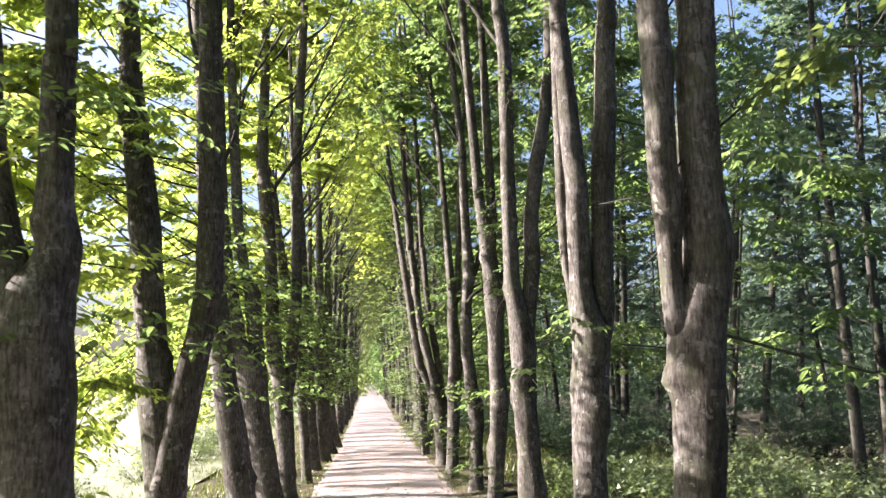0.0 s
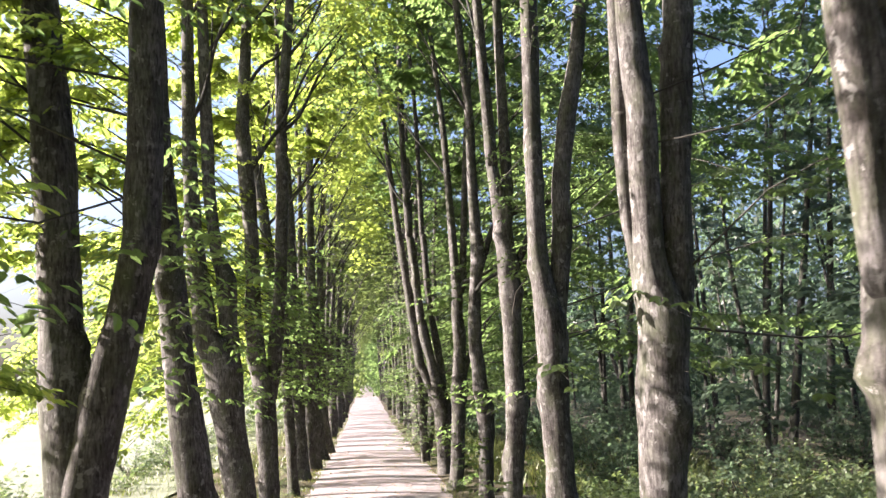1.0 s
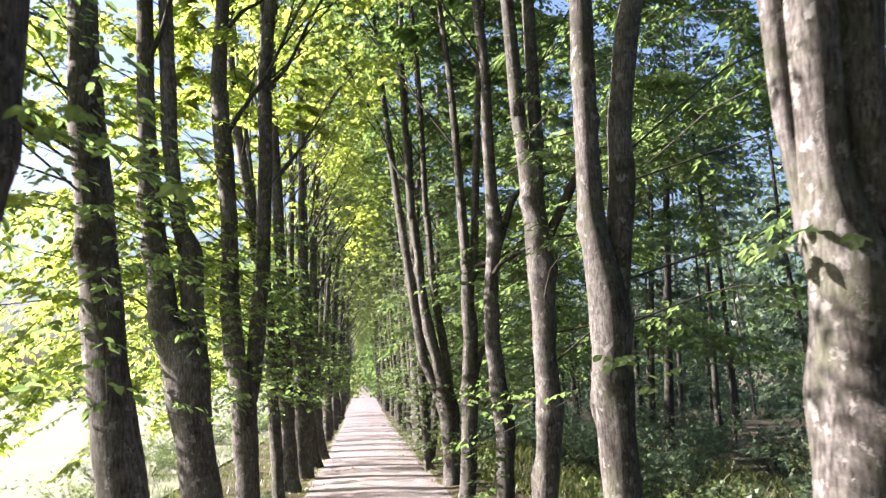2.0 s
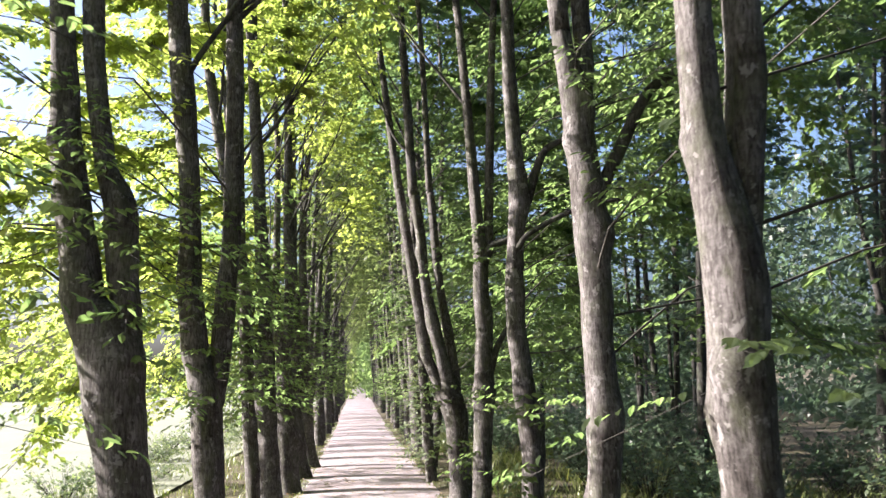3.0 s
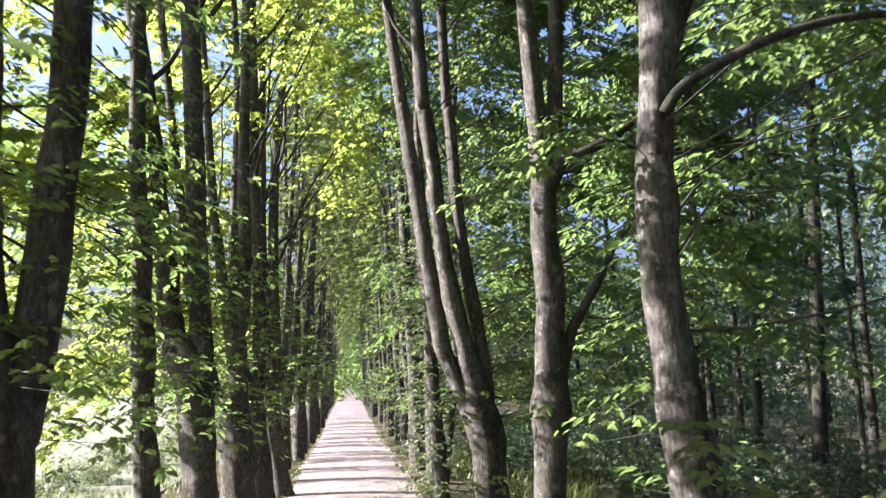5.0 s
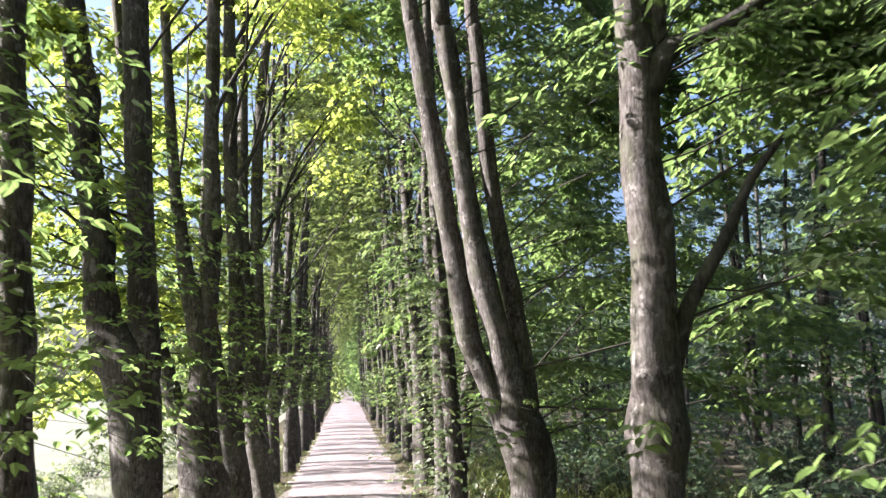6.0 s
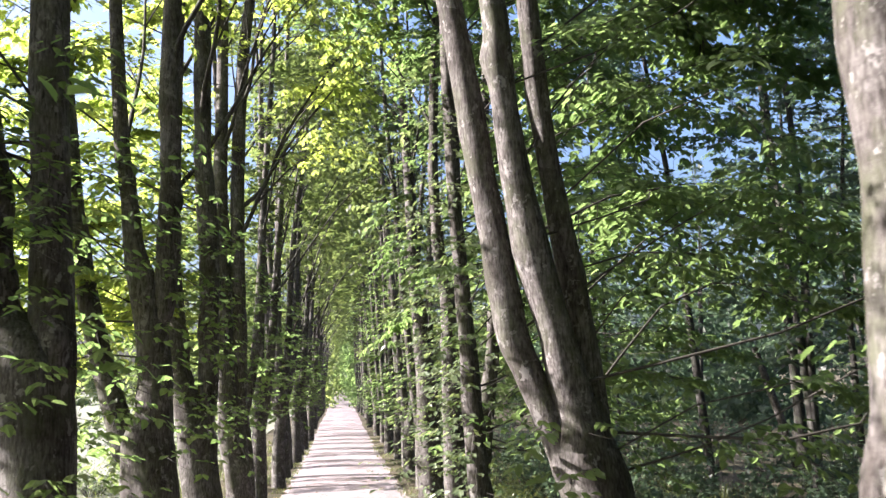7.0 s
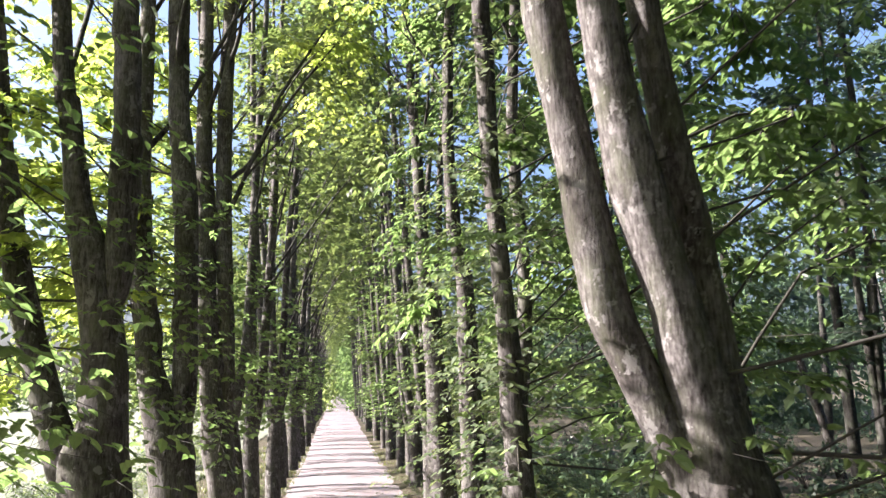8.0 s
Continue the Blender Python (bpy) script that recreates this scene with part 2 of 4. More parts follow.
# ---- trees ----
def stem_at(line, z):
    return np.array([np.interp(z, line[:, 2], line[:, k]) for k in range(4)])


def crown(rng, lines, low, out, reach, limbs, per_limb, per_spray, leaf, droop=0.3, inner=0.16, spread=0.65, heap=1.1, inner_low=5.5, hanging=0, fan=1.0):
    """Limbs from the stems with sprays along them. out: the open side, to which most limbs reach far and droop; inner: the share of short steep limbs on the other side."""
    tubes, roots, ways, lengths = [], [], [], []
    face = math.atan2(out[1], out[0])
    for i in range(limbs + hanging):
        line = lines[i % len(lines)]
        f = min(1.0, (i + rng.uniform(0, 1)) / limbs)
        inside = rng.uniform() < inner
        z = low + (line[-1, 2] - 0.4 - low) * f**heap
        s = stem_at(line, z)
        if inside:
            z = inner_low + (line[-1, 2] - 0.5 - inner_low) * rng.uniform() ** 0.8
            s = stem_at(line, z)
            ang = face + math.pi + rng.normal(0, 0.8)
            long = 0.62 * reach * rng.uniform(0.5, 1.0)
            rise, bend = rng.uniform(0.8, 1.5), 0.9
        else:
            ang = face + rng.normal(0, spread * (1 + 4 * max(0.0, f - 0.4)))
            long = reach * (1.0 - 0.45 * f) * rng.uniform(0.5, 1.1)
            rise, bend = rng.uniform(0.05, 0.5) + 0.7 * f, rng.uniform(0.0, 0.5)
        rows = [(0, 0), (0.35, 0.5 * rise), (0.7, 0.72 * rise), (1.0, (0.35 + 0.5 * bend) * rise)]
        if i >= limbs:
            # a low limb that reaches far out into the open and hangs down
            inside = False
            s = stem_at(line, rng.uniform(2.4, 4.8))
            ang, long = face + rng.normal(0, 0.15), rng.uniform(2.6, 5.2)
            drop = (s[2] - rng.uniform(0.8, 2.5)) / long
            rows = [(0, 0), (0.35, 0.08), (0.7, -0.4 * drop), (1.0, -drop)]
        flat = np.array([math.cos(ang), math.sin(ang), 0])
        r = max(0.006, min(s[3] * 0.14, 0.003 + 0.0022 * long))
        rows = [(*(s[:3] + flat * long * a + np.array([0, 0, long * b]) + (rng.normal(0, 0.085 * long, 3) if k else 0)), r * (1 - 0.28 * k)) for k, (a, b) in enumerate(rows)]
        tubes.append(rows)
        line_b = smooth_line(rows, 24)
        k = np.clip((rng.beta(1.5, 1.0, per_limb) * (23 if inside else 20)).astype(int) + (0 if inside else 3), 3, 23)
        dirs = unit(line_b[np.minimum(k + 1, 23), :3] - line_b[k - 2, :3])
        roots.append(line_b[k, :3])
        across = np.stack([-dirs[:, 1], dirs[:, 0], np.zeros(per_limb)], 1) * rng.choice([-1, 1], (per_limb, 1))
        ways.append(dirs * np.array([0.7, 0.7, 0.3]) + across * rng.uniform(0.25, 1.1, (per_limb, 1)) + rng.normal(0, 0.22, (per_limb, 3)) * np.array([1, 1, 0.35]))
        lengths.append((0.3 + 0.3 * long * (1.05 - k / 23)).clip(0.3, 1.15) * fan * rng.uniform(0.7, 1.15, per_limb))
    roots, ways, length = np.vstack(roots), np.vstack(ways), np.concatenate(lengths)
    at, lw, up, size, ends = sprays(rng, roots, ways, length, per_spray, leaf, droop)
    return tubes, (at, lw, up, size), (roots, ends)


def twigs_of(roots, ends, r):
    """Thin three-sided twigs from roots to ends."""
    n = len(roots)
    rows = []
    for p, rad in ((roots, r), (ends, r * 0.3)):
        for a in (0, 2.1, 4.2):
            rows.append(p + rad * np.array([math.cos(a), math.sin(a), 0.4 * math.sin(a)]))
    verts = np.stack(rows, 1).reshape(-1, 3)
    q = [[j, (j + 1) % 3, 3 + (j + 1) % 3, 3 + j] for j in range(3)]
    faces = (np.arange(n)[:, None, None] * 6 + np.array(q)[None]).reshape(-1, 4)
    return verts, faces


def build_tree(name, at, stems, label, category, group, seed, low, out, reach, limbs, per_limb, per_spray, leaf, bark=None, leafmat=None, near=True, inner=0.16, droop=0.3, sides=20, spread=0.65, heap=1.1, inner_low=5.5, fine=True, hanging=0, fan=1.0):
    """A tree: trunk, further stems, the largest branches, twigs and a crown of leaves. stems: rows (x, y, z, r) from the foot up, relative to at."""
    bark, leafmat = bark or BARK, leafmat or LEAF_AVENUE
    rng = np.random.default_rng(seed)
    thing = empty_thing(name, at, label, category, group)
    lines = []
    for n, rows in enumerate(stems):
        high = rows[-1][2] - rows[0][2]
        if n:
            rows = [(*rows[0][:3], rows[0][3] * 0.35)] + [tuple(0.75 * a + 0.25 * b for a, b in zip(rows[0], rows[1]))] + list(rows[1:])
        count = int(max(18, min(96, high * 7))) if near else 18
        v, f = tube(rows, count, sides, 0.1 if near else 0.0, 0.32 if n == 0 and rows[0][2] < 0.3 and near else 0.0, seed * 1.7 + n)
        part("trunk" if n == 0 else "stem", mesh_of("trunk", v, f, bark, True), thing)
        lines.append(smooth_line(rows, 60))
    tubes, lv, tw = crown(rng, lines, low, out, reach, limbs, per_limb, per_spray, leaf, droop, inner, spread, heap, inner_low, hanging, fan)
    big = sorted(tubes, key=lambda r: -r[0][3])
    own = 6 if near else 2
    for rows in big[:own]:
        v, f = tube(rows, 9, 6)
        part("branch", mesh_of("branch", v, f, TWIG, True), thing)
    rest = [tube(rows, 6, 4) if near else tube(rows, 4, 3) for rows in big[own:]]
    if near:
        rest.append(twigs_of(tw[0], tw[1], 0.005))
    v, f = joined(rest)
    tagged(part("twig_work", mesh_of("twig_work", v, f, TWIG, True), thing), kind="stuff")
    if near:
        lower = lv[0][:, 2] < 5.5
        close = lower & (lv[0][:, 0] * np.sign(out[0]) < 1.3)
        beyond = lower & ~close & ((lv[0][:, 2] > 4.2) | (rng.uniform(size=len(lower)) < 0.8))
        tagged(part("lower_leaves", leaves("lower_leaves", *[a[close] for a in lv], leafmat, "plain" if fine is True else fine), thing), kind="stuff")
        tagged(part("outer_leaves", leaves("outer_leaves", *[a[beyond] for a in lv], leafmat, False), thing), kind="stuff")
        high = lv[0][:, 2] > 8.5
        top = [a[high][::2] for a in lv]
        tagged(part("upper_crown", leaves("upper_crown", *top[:3], top[3] * 1.7, leafmat, "tiny"), thing), kind="stuff")
        lv = [a[~lower & ~high] for a in lv]
    tagged(part("crown", leaves("crown", *lv, leafmat, False if near else "tiny"), thing), kind="stuff")
    return thing


# ---- avenue trees: (depth offset at foot and top, is a limb, rows of across, height, radius) per stem ----
count_trees = [0]


def grown(rows, dy, dy_top, rng, top):
    """The stem carried on upwards from its last row, thinning and swaying."""
    rows = [(x, dy + (dy_top - dy) * i / (len(rows) - 1), z, r) for i, (x, z, r) in enumerate(rows)]
    even = [rows[0]]
    for b in rows[1:]:
        a = even[-1]
        n = int((b[2] - a[2]) / 0.4)
        even += [tuple(p + (q - p) * k / (n + 1) for p, q in zip(a, b)) for k in range(1, n + 1)] + [b]
    rows = even
    (xa, _, za, _), (x, _, z, r) = rows[-3], rows[-1]
    lean = max(-0.2, min(0.2, (x - xa) / max(0.3, z - za)))
    y = dy_top
    for i in range(1, 4):
        step = (top - z) / 3
        x += lean * step * 0.6**i + rng.normal(0, 0.1)
        y += rng.normal(0, 0.15)
        rows.append((x, y, z + step * i, r * (1 - 0.27 * i)))
    return rows


def avenue_tree(side, x, y, *stems):
    n = count_trees[0] = count_trees[0] + 1
    rng = np.random.default_rng(100 + n)
    made, limbs = [], []
    for dy, dy_top, limb, rows in stems:
        if limb:
            limbs.append([(a, dy - 0.25 * i / len(rows), z, r * 1.2) for i, (a, z, r) in enumerate(rows)])
        else:
            made.append(grown(rows, dy, dy_top, rng, rng.uniform(13.0, 15.5)))
    many = {1: "single", 2: "forked, two-stemmed", 3: "three-stemmed"}.get(len(made), "many-stemmed")
    label = f"tall {many} avenue tree with " + ("dark bark beside the bright meadow" if side < 0 else "sunlit grey bark beside the wood")
    # First left crown is extra dense, its unseen limbs added to shade nearby trunks.
    thing = build_tree("avenue_tree", (x, y, 0), made, label, "tree", "avenue trees along the path", 200 + n,
                       low=(1.2 if y < 6 else 3.3) if side < 0 else (1.6 if y > 22 else 2.2), out=(side, (0.3 if y < 6 else -0.2) if side < 0 else 0.4 if 10 < y < 11 else 0.05), reach=3.1 if side < 0 else 2.4 if 18 < y < 22 else 3.7,
                       limbs=(62 if y < 6 else 40 if y < 9 else 30 if len(made) == 1 else 38) if side < 0 else (58 if y > 24 else 64 if y > 19 else 58 if y > 12 else 19), per_limb=30 if side < 0 else 25, per_spray=24 if y < 24 else 18, leaf=(0.094 if side < 0 else 0.088) if y < 24 else 0.105,
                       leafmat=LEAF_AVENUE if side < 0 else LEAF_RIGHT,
                       inner=0.2 if side < 0 else 0.08, spread=(0.5 if y < 6 else 0.14) if side < 0 else (0.3 if 18 < y < 24 else 0.45 if y < 18 else 0.6),
                       heap=1.5 if side < 0 else 1.1, inner_low=5.5, fine=y < 24, hanging=0 if side > 0 else {5.1: 2, 17.1: 9, 19.8: 6, 22.85: 9, 25.3: 2, 28.2: 9, 31.0: 5}.get(y, 3), fan=0.65 if side < 0 else 1.0)
    for rows in limbs:
        v, f = tube(rows, 14, 9, 0.05, 0.0, n)
        # Darker than the trunk: the limb's shade sits in its bark colour.
        part("branch", mesh_of("branch", v, f, BARK_WOOD_SHADE, True), thing)
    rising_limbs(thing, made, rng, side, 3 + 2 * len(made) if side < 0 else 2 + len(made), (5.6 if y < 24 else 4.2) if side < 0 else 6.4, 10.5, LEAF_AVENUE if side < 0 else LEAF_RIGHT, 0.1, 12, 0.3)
    if side > 0 and y > 15 and not 18 < y < 24:
        path_sprays(thing, made, rng, 1 if y < 24 else 3)
    if side < 0 or y > 6:
        shoots(thing, made, rng, side, (60 if side < 0 else 14 if y < 24 else 110 if y < 30 else 60) if y > (16 if side < 0 else 12) else 30 if side < 0 and y > 9 else 4 if side > 0 else 36, (1.8 if side < 0 else 0.4) if y > (16 if side < 0 else 12) else 2.0, 4.6 if side < 0 and y > 9 else 2.3 if side > 0 and y < 24 else 6.0, fine="plain" if y < 24 else False)
    return thing


def rising_limbs(thing, stems, rng, side, count, low, high, leafmat, leaf, per, thick, near=True):
    """Limbs that leave the stems steeply, arch over the path and divide into thin side branches with leaves at their ends."""
    lines = [smooth_line(r, 60) for r in stems]
    inward = math.pi if side > 0 else 0.0
    for i in range(count):
        line = lines[i % len(lines)]
        z = low + (min(high, line[-1, 2] - 2.5) - low) * (i + rng.uniform(0.1, 0.9)) / count
        s = stem_at(line, z)
        a = inward + rng.normal(0, 0.75)
        long = rng.uniform(2.2, 3.8)
        flat = np.array([math.cos(a), math.sin(a), 0])
        lean = rng.uniform(0.5, 0.85)
        rows = [(s[0], s[1], s[2] - 0.1, s[3] * thick * 1.25)]
        for u, h in ((0.16, 0.16), (0.38, 0.5), (0.62, 0.92), (0.85, 1.22), (1.0, 1.36)):
            rows.append((*(s[:3] + flat * long * lean * u + np.array([0, 0, long * h * 0.72]) + rng.normal(0, 0.05, 3)), max(0.005, s[3] * thick * (1.02 - u) + 0.004)))
        v, f = tube(rows, 16, 7) if near else tube(rows, 10, 4)
        # Limb and side branches take the darker bark as painted shade.
        limb = part("branch", mesh_of("branch", v, f, BARK_WOOD_SHADE, True), thing)
        body = smooth_line(rows, 40)
        roots, ways = [], []
        for k in range(4):
            q = body[12 + 6 * k]
            b = a + rng.choice([-1, 1]) * rng.uniform(0.2, 0.9)
            reach = rng.uniform(0.9, 1.9) * (1 - 0.12 * k)
            d = np.array([math.cos(b), math.sin(b), 0])
            sub = [(*(q[:3] + d * reach * u + np.array([0, 0, reach * h]) + (rng.normal(0, 0.03, 3) if u else 0)), max(0.004, q[3] * 0.6 * (1 - 0.8 * u))) for u, h in ((0, 0), (0.35, 0.42), (0.7, 0.66), (1.0, 0.72))]
            v, f = tube(sub, 8, 5) if near else tube(sub, 5, 3)
            part("side_branch", mesh_of("side_branch", v, f, BARK_WOOD_SHADE, True), limb)
            c = smooth_line(sub, 24)
            m = rng.integers(8, 24, per)
            roots.append(c[m, :3])
            ways.append(unit(c[np.minimum(m + 1, 23), :3] - c[m - 2, :3]) * np.array([0.8, 0.8, 0.3]) + rng.normal(0, 0.6, (per, 3)) * np.array([1, 1, 0.4]))
        m = rng.integers(24, 40, per)
        roots.append(body[m, :3])
        ways.append(flat * 0.5 + rng.normal(0, 0.6, (per, 3)) * np.array([1, 1, 0.4]))
        roots, ways = np.vstack(roots), np.vstack(ways)
        lv = sprays(rng, roots, ways, rng.uniform(0.35, 0.8, len(roots)), 12, leaf, 0.3)
        tagged(part("branch_foliage", leaves("branch_foliage", *lv[:4], leafmat, "tiny" if leaf > 0.11 else False), limb), kind="stuff")


def path_sprays(thing, stems, rng, count):
    """Thin leafy branches that reach out over the path edge into the sun."""
    line = smooth_line(stems[0], 60)
    at = []
    for i in range(count):
        s = stem_at(line, rng.uniform(2.6, 5.4))
        a = math.pi * rng.uniform(0.75, 1.4)
        long = rng.uniform(0.45, 0.85)
        flat = np.array([math.cos(a), math.sin(a), 0])
        rows = [(*(s[:3] + flat * long * u + np.array([0, 0, long * h]) + (rng.normal(0, 0.03, 3) if u else 0)), 0.008 * (1 - 0.75 * u)) for u, h in ((0, 0), (0.4, 0.14), (0.75, 0.12), (1.0, -0.02))]
        v, f = tube(rows, 10, 6)
        part("branch", mesh_of("branch", v, f, TWIG, True), thing)
        b = smooth_line(rows, 24)
        k = rng.integers(9, 24, 11)
        way = unit(b[np.minimum(k + 1, 23), :3] - b[k - 2, :3])
        cross = np.stack([-way[:, 1], way[:, 0], np.zeros(11)], 1) * rng.choice([-1, 1], (11, 1))
        at.append(sprays(rng, b[k, :3], way + cross * rng.uniform(0.2, 0.9, (11, 1)), rng.uniform(0.25, 0.55, 11), 12, 0.084, 0.25)[:4])
    lv = [np.concatenate(c) for c in zip(*at)]
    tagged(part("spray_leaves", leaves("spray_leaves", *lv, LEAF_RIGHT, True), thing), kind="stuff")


def shoots(thing, stems, rng, side, count=40, low=1.6, high=6.0, leaf=0.086, fine=True):
    """Short leafy shoots that sprout straight from the bark."""
    roots, ways = [], []
    lines = [smooth_line(r, 60) for r in stems]
    for i in range(count):
        line = lines[rng.integers(len(lines))]
        z = rng.uniform(max(low, line[0, 2]), max(high, line[0, 2] + 0.6))
        s = stem_at(line, z)
        a = rng.uniform(0, 2 * math.pi) if rng.uniform() < 0.5 else rng.normal(-math.pi * (0.5 if side < 0 else 0.7), 0.8)
        d = np.array([math.cos(a), math.sin(a), rng.uniform(-0.1, 0.4)])
        roots.append(s[:3] + d * s[3] * 0.9), ways.append(d)
    roots, ways = np.array(roots), np.array(ways)
    at, lw, up, size, ends = sprays(rng, roots, ways, rng.uniform(0.4, 1.25, count), 24 if fine == "plain" else 18, leaf, 0.4)
    v, f = twigs_of(roots, ends, 0.005)
    tagged(part("shoot_growth", mesh_of("shoot_growth", v, f, TWIG, True), thing), kind="stuff")
    # Further right shoots take the paler shrub leaf: sunlight put into their colour.
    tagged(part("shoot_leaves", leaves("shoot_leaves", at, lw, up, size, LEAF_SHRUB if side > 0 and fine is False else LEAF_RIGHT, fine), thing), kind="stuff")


avenue_tree(-1, -1.78, 5.10,
    (0, 0, False, [(0.00, -0.08, 0.204), (-0.07, 1.56, 0.198), (-0.09, 2.11, 0.211), (-0.11, 2.43, 0.206), (-0.10, 2.66, 0.201), (-0.04, 2.81, 0.150), (-0.01, 2.95, 0.118), (-0.02, 3.09, 0.109), (-0.03, 3.43, 0.100), (-0.03, 3.77, 0.101), (-0.03, 4.12, 0.095), (-0.03, 4.49, 0.093)]),
    (0, 0, False, [(-0.17, 2.37, 0.135), (-0.22, 2.61, 0.136), (-0.27, 2.83, 0.124), (-0.34, 3.09, 0.111), (-0.40, 3.43, 0.106), (-0.44, 3.77, 0.100), (-0.50, 4.48, 0.092)]),
)
avenue_tree(-1, -1.71, 7.85,
    (0, 0, False, [(0.00, -0.08, 0.171), (-0.05, 1.21, 0.166), (-0.075, 1.59, 0.19), (-0.095, 1.89, 0.194), (-0.15, 2.18, 0.165), (-0.195, 2.45, 0.136), (-0.205, 2.65, 0.131), (-0.24, 3.09, 0.132), (-0.28, 3.60, 0.138), (-0.34, 4.13, 0.124), (-0.43, 4.94, 0.105), (-0.46, 5.78, 0.091)]),
    (-0.1, -0.1, False, [(-0.02, 1.2, 0.15), (0.02, 1.6, 0.142), (0.07, 1.85, 0.138), (0.12, 2.08, 0.133), (0.23, 2.56, 0.12), (0.31, 3.06, 0.116), (0.33, 3.57, 0.117), (0.32, 4.63, 0.109), (0.31, 5.73, 0.106)]),
)
avenue_tree(-1, -1.40, 10.60,
    (0, 0, False, [(0.00, -0.08, 0.174), (-0.18, 1.25, 0.169), (-0.30, 2.07, 0.154), (-0.36, 2.54, 0.150), (-0.40, 3.01, 0.138), (-0.46, 3.50, 0.132), (-0.51, 3.99, 0.126), (-0.55, 4.49, 0.112), (-0.59, 5.53, 0.090)]),
)
avenue_tree(-1, -1.46, 13.90,
    (0, 0, False, [(0.00, -0.08, 0.205), (-0.24, 1.32, 0.199), (-0.30, 1.66, 0.205), (-0.36, 2.09, 0.233), (-0.41, 2.45, 0.244), (-0.60, 2.81, 0.169), (-0.66, 3.21, 0.148), (-0.72, 3.67, 0.127), (-0.78, 4.14, 0.115), (-0.83, 4.86, 0.102), (-0.86, 5.36, 0.099)]),
    (0.05, 0.05, False, [(-0.32, 2.31, 0.134), (-0.29, 2.71, 0.121), (-0.33, 2.99, 0.118), (-0.35, 3.26, 0.118), (-0.36, 3.59, 0.128), (-0.48, 3.92, 0.088), (-0.55, 4.40, 0.084), (-0.60, 4.88, 0.089), (-0.62, 5.38, 0.090)]),
)
avenue_tree(-1, -1.58, 17.10,
    (0, 0, False, [(0.00, -0.08, 0.170), (-0.03, 0.93, 0.165), (-0.05, 1.43, 0.180), (-0.08, 1.94, 0.181), (-0.22, 2.71, 0.150), (-0.28, 3.37, 0.145), (-0.27, 4.04, 0.127), (-0.30, 4.73, 0.121), (-0.36, 5.43, 0.136), (-0.42, 6.14, 0.131), (-0.46, 6.87, 0.115)]),
    (0.1, 0.1, False, [(-0.05, 1.87, 0.130), (0.06, 2.45, 0.125), (0.11, 2.97, 0.126), (0.13, 3.38, 0.114), (0.18, 3.78, 0.108), (0.20, 4.75, 0.109), (0.22, 5.46, 0.111), (0.22, 6.93, 0.102)]),
)
avenue_tree(-1, -1.40, 19.80,
    (0, 0, False, [(0.00, -0.08, 0.102), (-0.10, 1.73, 0.099), (-0.13, 2.25, 0.089), (-0.12, 2.55, 0.093), (-0.16, 3.01, 0.085), (-0.16, 3.48, 0.081), (-0.21, 3.96, 0.072), (-0.23, 4.46, 0.070)]),
)
avenue_tree(-1, -1.47, 22.85,
    (0, 0, False, [(0.00, -0.08, 0.205), (-0.10, 1.38, 0.199), (-0.13, 1.76, 0.215), (-0.17, 2.24, 0.232), (-0.23, 2.54, 0.238), (-0.40, 2.84, 0.149), (-0.47, 3.24, 0.135), (-0.52, 3.75, 0.127), (-0.64, 4.53, 0.128), (-0.69, 5.07, 0.135), (-0.80, 5.89, 0.121)]),
    (0, 0, False, [(-0.12, 2.24, 0.148), (-0.08, 2.63, 0.144), (-0.11, 3.23, 0.121), (-0.13, 3.74, 0.117), (-0.16, 4.27, 0.123), (-0.18, 4.80, 0.120), (-0.21, 5.35, 0.123), (-0.23, 5.91, 0.122)]),
)
avenue_tree(-1, -1.36, 25.30,
    (0, 0, False, [(0.00, -0.08, 0.243), (-0.11, 1.71, 0.236), (-0.13, 1.93, 0.233), (-0.08, 2.15, 0.171), (-0.08, 2.56, 0.146), (-0.12, 2.95, 0.139), (-0.20, 3.34, 0.129), (-0.28, 3.66, 0.098), (-0.34, 4.15, 0.076), (-0.43, 4.78, 0.069)]),
    (0, 0, False, [(-0.11, 2.91, 0.097), (-0.01, 3.18, 0.102), (0.01, 3.54, 0.099), (0.02, 3.95, 0.100), (0.03, 4.36, 0.097), (0.02, 4.79, 0.094), (0.00, 5.22, 0.091)]),
    (0.05, 0.05, False, [(-0.23, 1.82, 0.132), (-0.33, 2.01, 0.114), (-0.42, 2.24, 0.107), (-0.52, 2.58, 0.104), (-0.62, 2.96, 0.101), (-0.71, 3.36, 0.090), (-0.77, 3.76, 0.087), (-0.84, 4.17, 0.080)]),
)
avenue_tree(-1, -1.31, 28.20,
    (0, 0, False, [(0.00, -0.08, 0.230), (-0.17, 1.39, 0.223), (-0.22, 1.83, 0.225), (-0.34, 2.28, 0.170), (-0.43, 2.67, 0.131), (-0.48, 3.24, 0.115), (-0.53, 3.83, 0.105), (-0.56, 4.72, 0.094)]),
    (0.05, 0.05, False, [(-0.17, 1.94, 0.142), (-0.10, 2.38, 0.126), (-0.09, 2.95, 0.121), (-0.10, 4.13, 0.124), (-0.14, 4.74, 0.125), (-0.19, 5.36, 0.109), (-0.21, 6.65, 0.111)]),
)
